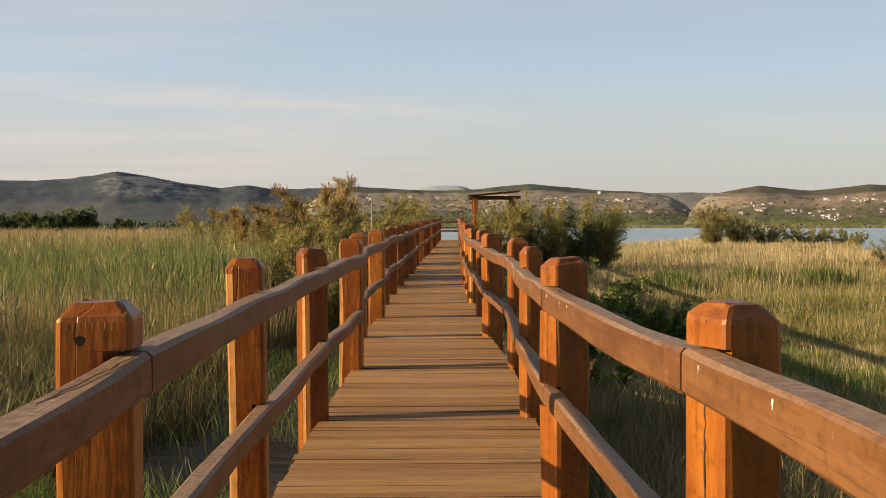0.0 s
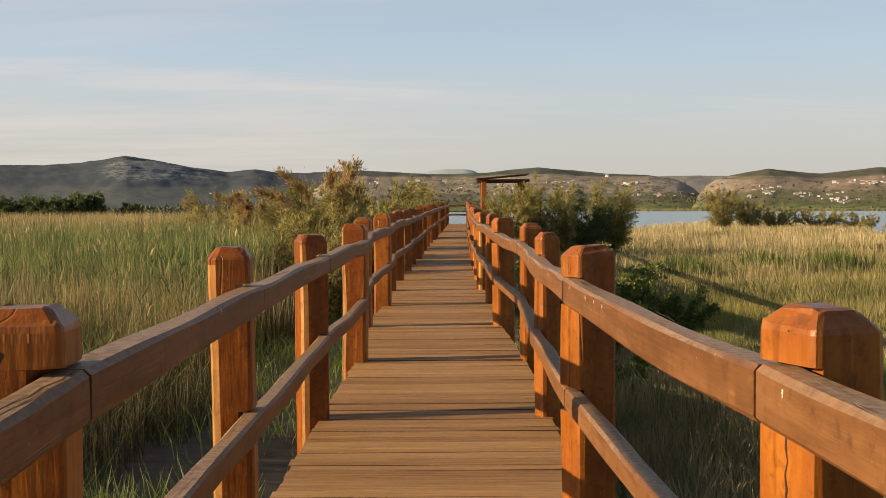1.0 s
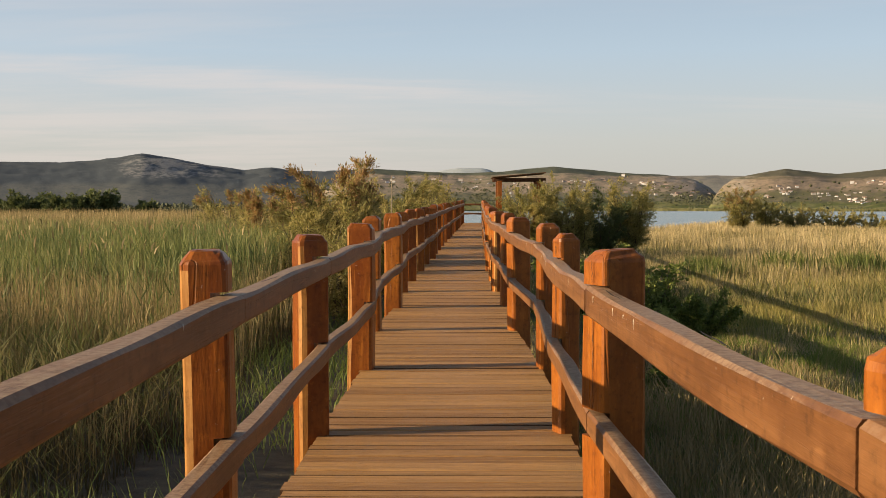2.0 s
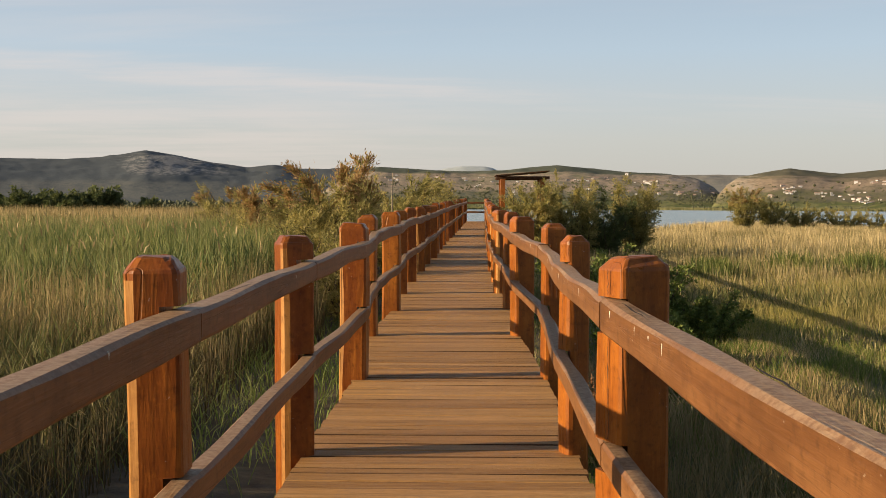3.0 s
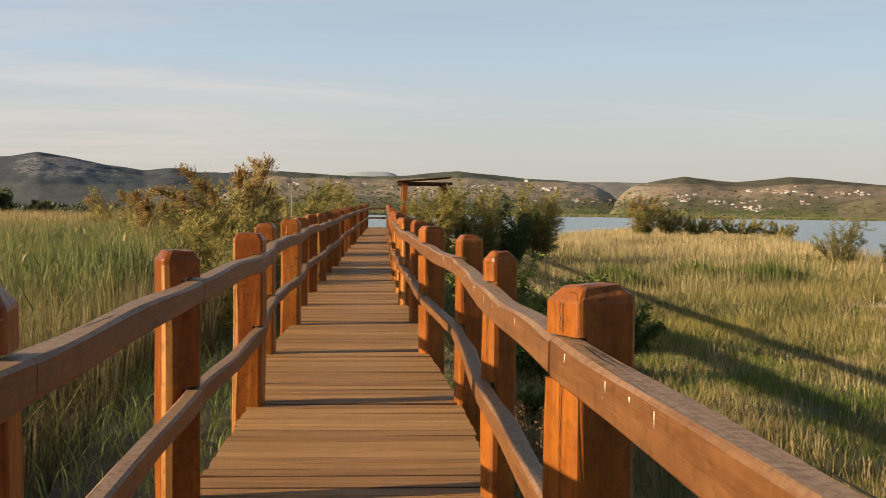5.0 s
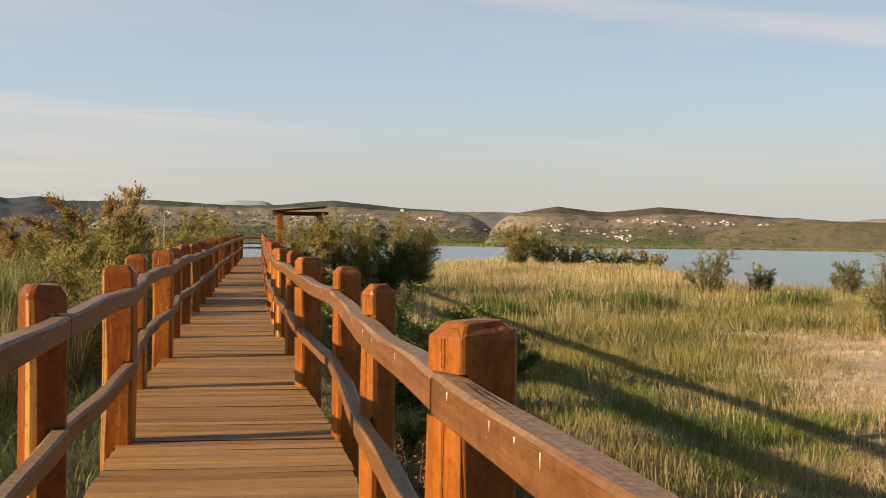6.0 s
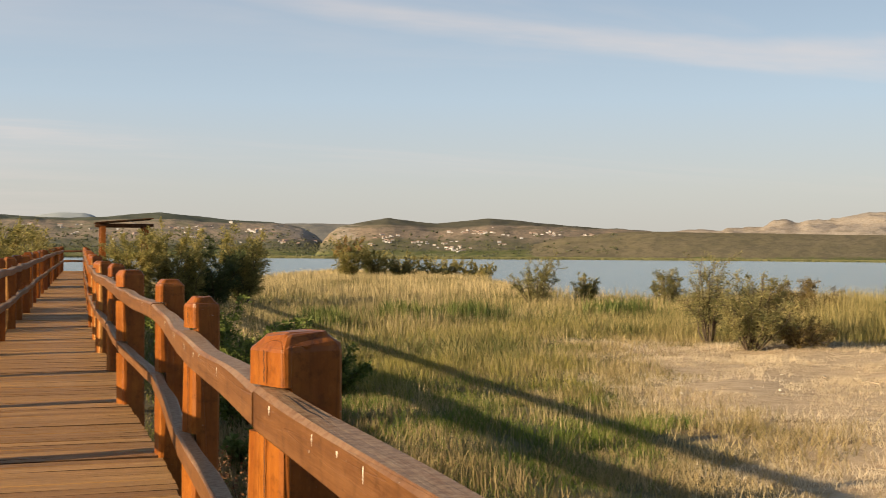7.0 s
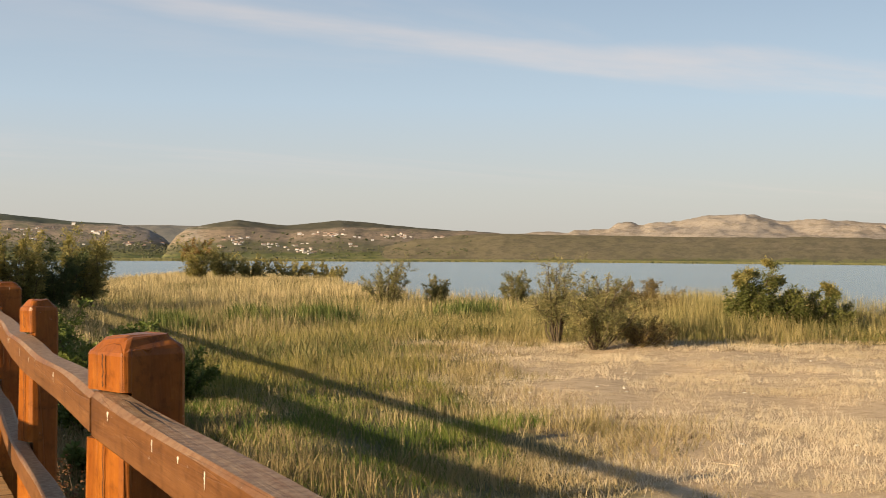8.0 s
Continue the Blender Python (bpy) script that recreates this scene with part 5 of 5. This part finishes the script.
def house_model(wide, deep, high, wall_mat, roof_mat, label):
    ob = thing("house", label, "house", "village houses")
    bm = bmesh.new()
    box(bm, -wide, wide, -deep, deep, -4, high)
    part("wall", bm_mesh("wall", bm, wall_mat), ob)
    bm = bmesh.new()
    over, pitch = deep + 0.6, 0.5 * deep
    prof = [(-over, high - 0.2), (over, high - 0.2), (over, high + 0.1), (0, high + pitch), (-over, high + 0.1)]
    ends = [[bm.verts.new((sx, py, pz)) for py, pz in prof] for sx in (-wide - 0.5, wide + 0.5)]
    bm.faces.new(ends[0])
    bm.faces.new(ends[1][::-1])
    for k in range(5):
        bm.faces.new([ends[0][k], ends[0][(k + 1) % 5], ends[1][(k + 1) % 5], ends[1][k]])
    part("roof", bm_mesh("roof", bm, roof_mat), ob)
    for storey in range(int(high // 3)):
        for k in range(int(wide // 1.6)):
            bm = bmesh.new()
            wx, wz = -wide + 1.6 + 3.0 * k, 1.0 + 3.0 * storey
            box(bm, wx - 0.5, wx + 0.5, -deep - 0.06, -deep + 0.04, wz, wz + 1.3)
            part("window", bm_mesh("window", bm, DARK_PANE), ob)
    return ob


def village():
    rnd = random.Random(3)
    styles = ((5, 4, 5.5, WHITE_WALL, ROOF_TILE, "white house with a terracotta roof"), (6.5, 4, 6.5, PLASTER, ROOF_TILE, "pale plastered house with a terracotta roof"),
              (4.5, 3.5, 3.6, WHITE_WALL, ROOF_GREY, "low white house with a greyish roof"), (7, 4, 4.2, PINK_WALL, ROOF_TILE, "long pinkish house with a terracotta roof"))
    models = {}
    # bearing, angle above the level, spread of both, houses
    clusters = ((8.7, 1.13, 0.9, 0.07, 17), (10.2, 0.66, 1.3, 0.05, 15), (14.9, 0.72, 0.55, 0.1, 13), (13.6, 0.52, 0.8, 0.1, 8), (16.6, 0.6, 0.7, 0.08, 8), (15.0, 0.93, 0.3, 0.05, 5),
                (18.0, 0.42, 0.7, 0.14, 20), (19.2, 1.12, 1.0, 0.07, 24), (22.3, 1.1, 0.9, 0.05, 11), (24.6, 0.98, 0.6, 0.04, 8), (5.5, 1.25, 1.4, 0.12, 16), (6.4, 1.35, 0.5, 0.05, 6),
                (2.5, 1.1, 1.4, 0.2, 16), (-0.5, 1.25, 1.6, 0.14, 12), (-9.6, 0.9, 1.2, 0.08, 10), (-3.8, 1.35, 1.2, 0.1, 9), (7.0, 0.8, 1.4, 0.15, 8), (20.6, 0.75, 0.8, 0.15, 5))
    for az, elev, da, de, count in clusters:
        for _ in range(count):
            at = far_place(az + rnd.gauss(0, 0.55 * da), elev + rnd.gauss(0, de))
            if at is None:
                continue
            m = pose(at[0], at[1], at[2] - 0.3, 0, 0, rnd.choice((0, 0, 90)) + rnd.uniform(-25, 25) - az)
            k = rnd.choice((0, 0, 1, 2, 2, 3))
            if k not in models:
                models[k] = h = house_model(*styles[k])
                h.matrix_basis = m
            else:
                h = copy_thing(models[k], m)
            h.scale = [v * math.hypot(at[0], at[1]) / 2800 * rnd.uniform(0.6, 0.95) for v in (rnd.uniform(0.7, 1.1), rnd.uniform(0.7, 1.0), rnd.uniform(0.6, 0.95))]


village()


def far_trees():
    """Trees and hedges on the far slopes and shores, as one mass of small rounded clumps."""
    gen = np.random.default_rng(17)
    spots = []
    for _ in range(1500):
        az = gen.choice([gen.uniform(-9, 13), gen.uniform(-9, 26)])
        at = far_place(az, gen.choice([gen.uniform(0.12, 0.5), gen.uniform(0.3, 1.2)]))
        if at:
            spots.append((*at, gen.uniform(1.2, 3.4) * math.hypot(at[0], at[1]) / 2000))
    for _ in range(900):
        az = gen.uniform(-3, 20)
        d = float(np.interp(az, FAR_AZ, FAR_D)) * gen.uniform(1.03, 1.16)
        spots.append((d * math.sin(radians(az)), 2 + d * math.cos(radians(az)), -1.0, gen.uniform(1.2, 3.2) + 2.0 * (gen.random() < 0.12)))
    for _ in range(420):
        az, d = gen.uniform(-24, -3), gen.uniform(380, 950)
        spots.append((d * math.sin(radians(az)), 2 + d * math.cos(radians(az)), -0.8, gen.uniform(2.0, 5.0) * d / 600))
    verts, tris = [], []
    for x, y, z, h in spots:
        near = math.hypot(x, y) < 1000
        for _ in range(26 if near else 5):
            cx, cy, cz = x + gen.normal(0, 0.5 * h), y + gen.normal(0, 0.5 * h), z + h * gen.uniform(0.1, 0.9)
            s = h * gen.uniform(0.1, 0.26) if near else h * gen.uniform(0.3, 0.6)
            b = len(verts)
            verts += [(cx + s * dx * gen.uniform(0.7, 1.2), cy + s * dy * gen.uniform(0.7, 1.2), cz + s * dz * gen.uniform(0.7, 1.2)) for dx, dy, dz in ((1, 0, 0), (0, 1, 0), (-1, 0, 0), (0, -1, 0), (0, 0, 1), (0, 0, -1))]
            tris += [(b + i, b + (i + 1) % 4, b + 4) for i in range(4)] + [(b + (i + 1) % 4, b + i, b + 5) for i in range(4)]
    ob = new("far_trees", big_mesh("far_trees", verts, [], tris, TREE_FAR))
    tagged(ob, "scattered dark trees and hedges across the lake", "trees", kind="stuff")


far_trees()


def far_reed_belt():
    """The pale reed belt along the far shore."""
    gen = np.random.default_rng(21)
    n = 130000
    az = gen.uniform(-2.5, 58, n)
    d = np.interp(az, FAR_AZ, FAR_D) * (0.992 + 0.05 * gen.random(n))
    x, y = d * np.sin(np.radians(az)), 2 + d * np.cos(np.radians(az))
    pts = np.stack([x, y, np.full(n, -1.3)], -1)
    high = (0.85 + 0.0026 * np.clip(d - 480, 0, 2000)) * gen.uniform(0.75, 1.1, n)
    blades("far_reed_belt", "pale green reed belt along the far shore", "reeds", pts, high, 0.0007 * d, gen.uniform(0, 0.1, n), REED_FAR, fine=True)


far_reed_belt()


def broad_tree(x, y, high, spread, seed):
    shrub("far_tree", "dark rounded broadleaf tree beyond the reeds", x, y, high, spread, 9000, 0.55, SHRUB_DARK, seed, group="dark trees beyond the reeds", low=0.15, limbs=20, lift=0.3, plump=0.5, dome=0.5, plume=0.1)


for i, (bx, by, bh, bs) in enumerate(((-82, 222, 7.4, 2.6), (-77.5, 224, 7.8, 2.8), (-73, 221, 6.4, 2.4), (-69.5, 223, 7.9, 3.0), (-66, 224, 7.6, 2.6), (-88, 225, 6.0, 3.0), (-58.5, 224, 5.0, 1.6))):
    broad_tree(bx, by, 0.84 * bh, 1.5 * bs, 70 + i)


# ---- the deck's planks and beams ----
def deck():
    rnd = random.Random(9)
    floor = thing("boardwalk_deck", "worn brown plank deck of the boardwalk", "boardwalk", kind="structure")
    for side in (0, 1):
        verts, faces = [], []
        ys = np.arange(-3, DECK_END + 0.1, 2.7)
        for y in ys:
            x = deck_sides(y)[side] + (0.14 if side == 0 else -0.14)
            verts += [(x + dx, y, deck_z(y) - 0.05 + dz) for dx, dz in ((-0.05, 0), (0.05, 0), (0.05, -0.2), (-0.05, -0.2))]
        for i in range(len(ys) - 1):
            faces += [(4 * i + k, 4 * i + (k + 1) % 4, 4 * i + 4 + (k + 1) % 4, 4 * i + 4 + k) for k in range(4)]
        part("beam", mesh_from("beam", verts, faces, BEAM_WOOD), floor)
    models = []
    for k in range(7):
        bm = bmesh.new()
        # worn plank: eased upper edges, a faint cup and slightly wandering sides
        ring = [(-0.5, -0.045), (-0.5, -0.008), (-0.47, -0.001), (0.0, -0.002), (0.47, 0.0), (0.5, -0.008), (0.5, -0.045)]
        # faces that carry the painted gap shade
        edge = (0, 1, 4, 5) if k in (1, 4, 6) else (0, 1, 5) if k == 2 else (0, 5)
        cuts = []
        for px in (-0.5, -0.17, 0.2, 0.5):
            a, b, c = rnd.uniform(-0.025, 0.025), rnd.uniform(-0.025, 0.025), rnd.uniform(-0.002, 0.002)
            cuts.append([bm.verts.new((px, py + (a if py < 0 else b if py > 0 else 0), pz + c)) for py, pz in ring])
        for one, two in zip(cuts, cuts[1:]):
            for q in range(6):
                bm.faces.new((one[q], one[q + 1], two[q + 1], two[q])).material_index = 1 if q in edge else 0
        bm.faces.new(cuts[0][::-1])
        bm.faces.new(cuts[-1])
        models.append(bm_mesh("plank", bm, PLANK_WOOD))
        models[-1].materials.append(GAP_SHADE_WOOD)
    y, count, rest = -3.0, 0, []
    while y < DECK_END:
        w = rnd.uniform(0.11, 0.19)
        l, r = deck_sides(y + w / 2)
        l, r = l - 0.1 + rnd.uniform(-0.012, 0.012), r + 0.1 + rnd.uniform(-0.01, 0.01)
        m = pose((l + r) / 2, y + w / 2, deck_z(y + w / 2) + rnd.uniform(-0.003, 0.003), 0.63 + rnd.uniform(-0.9, 0.9), rnd.uniform(-0.2, 0.2), rnd.uniform(-0.4, 0.4)) @ Matrix.Diagonal((r - l, w - rnd.choice((0.004, 0.005, 0.007, 0.012, 0.02)), 1, 1))
        if count < 300:
            p = part("plank", models[count % 7], floor)
            p.matrix_local = m
        else:
            rest.append((models[count % 7], m))
        count += 1
        y += w
    bm = bmesh.new()
    for me, m in rest:
        n = len(bm.verts)
        bm.from_mesh(me)
        bm.verts.ensure_lookup_table()
        for v in bm.verts[n:]:
            v.co = m @ v.co
    far = bm_mesh("far_planks", bm, PLANK_WOOD)
    far.materials.append(GAP_SHADE_WOOD)
    tagged(part("far_planks", far, floor), kind="stuff")


deck()
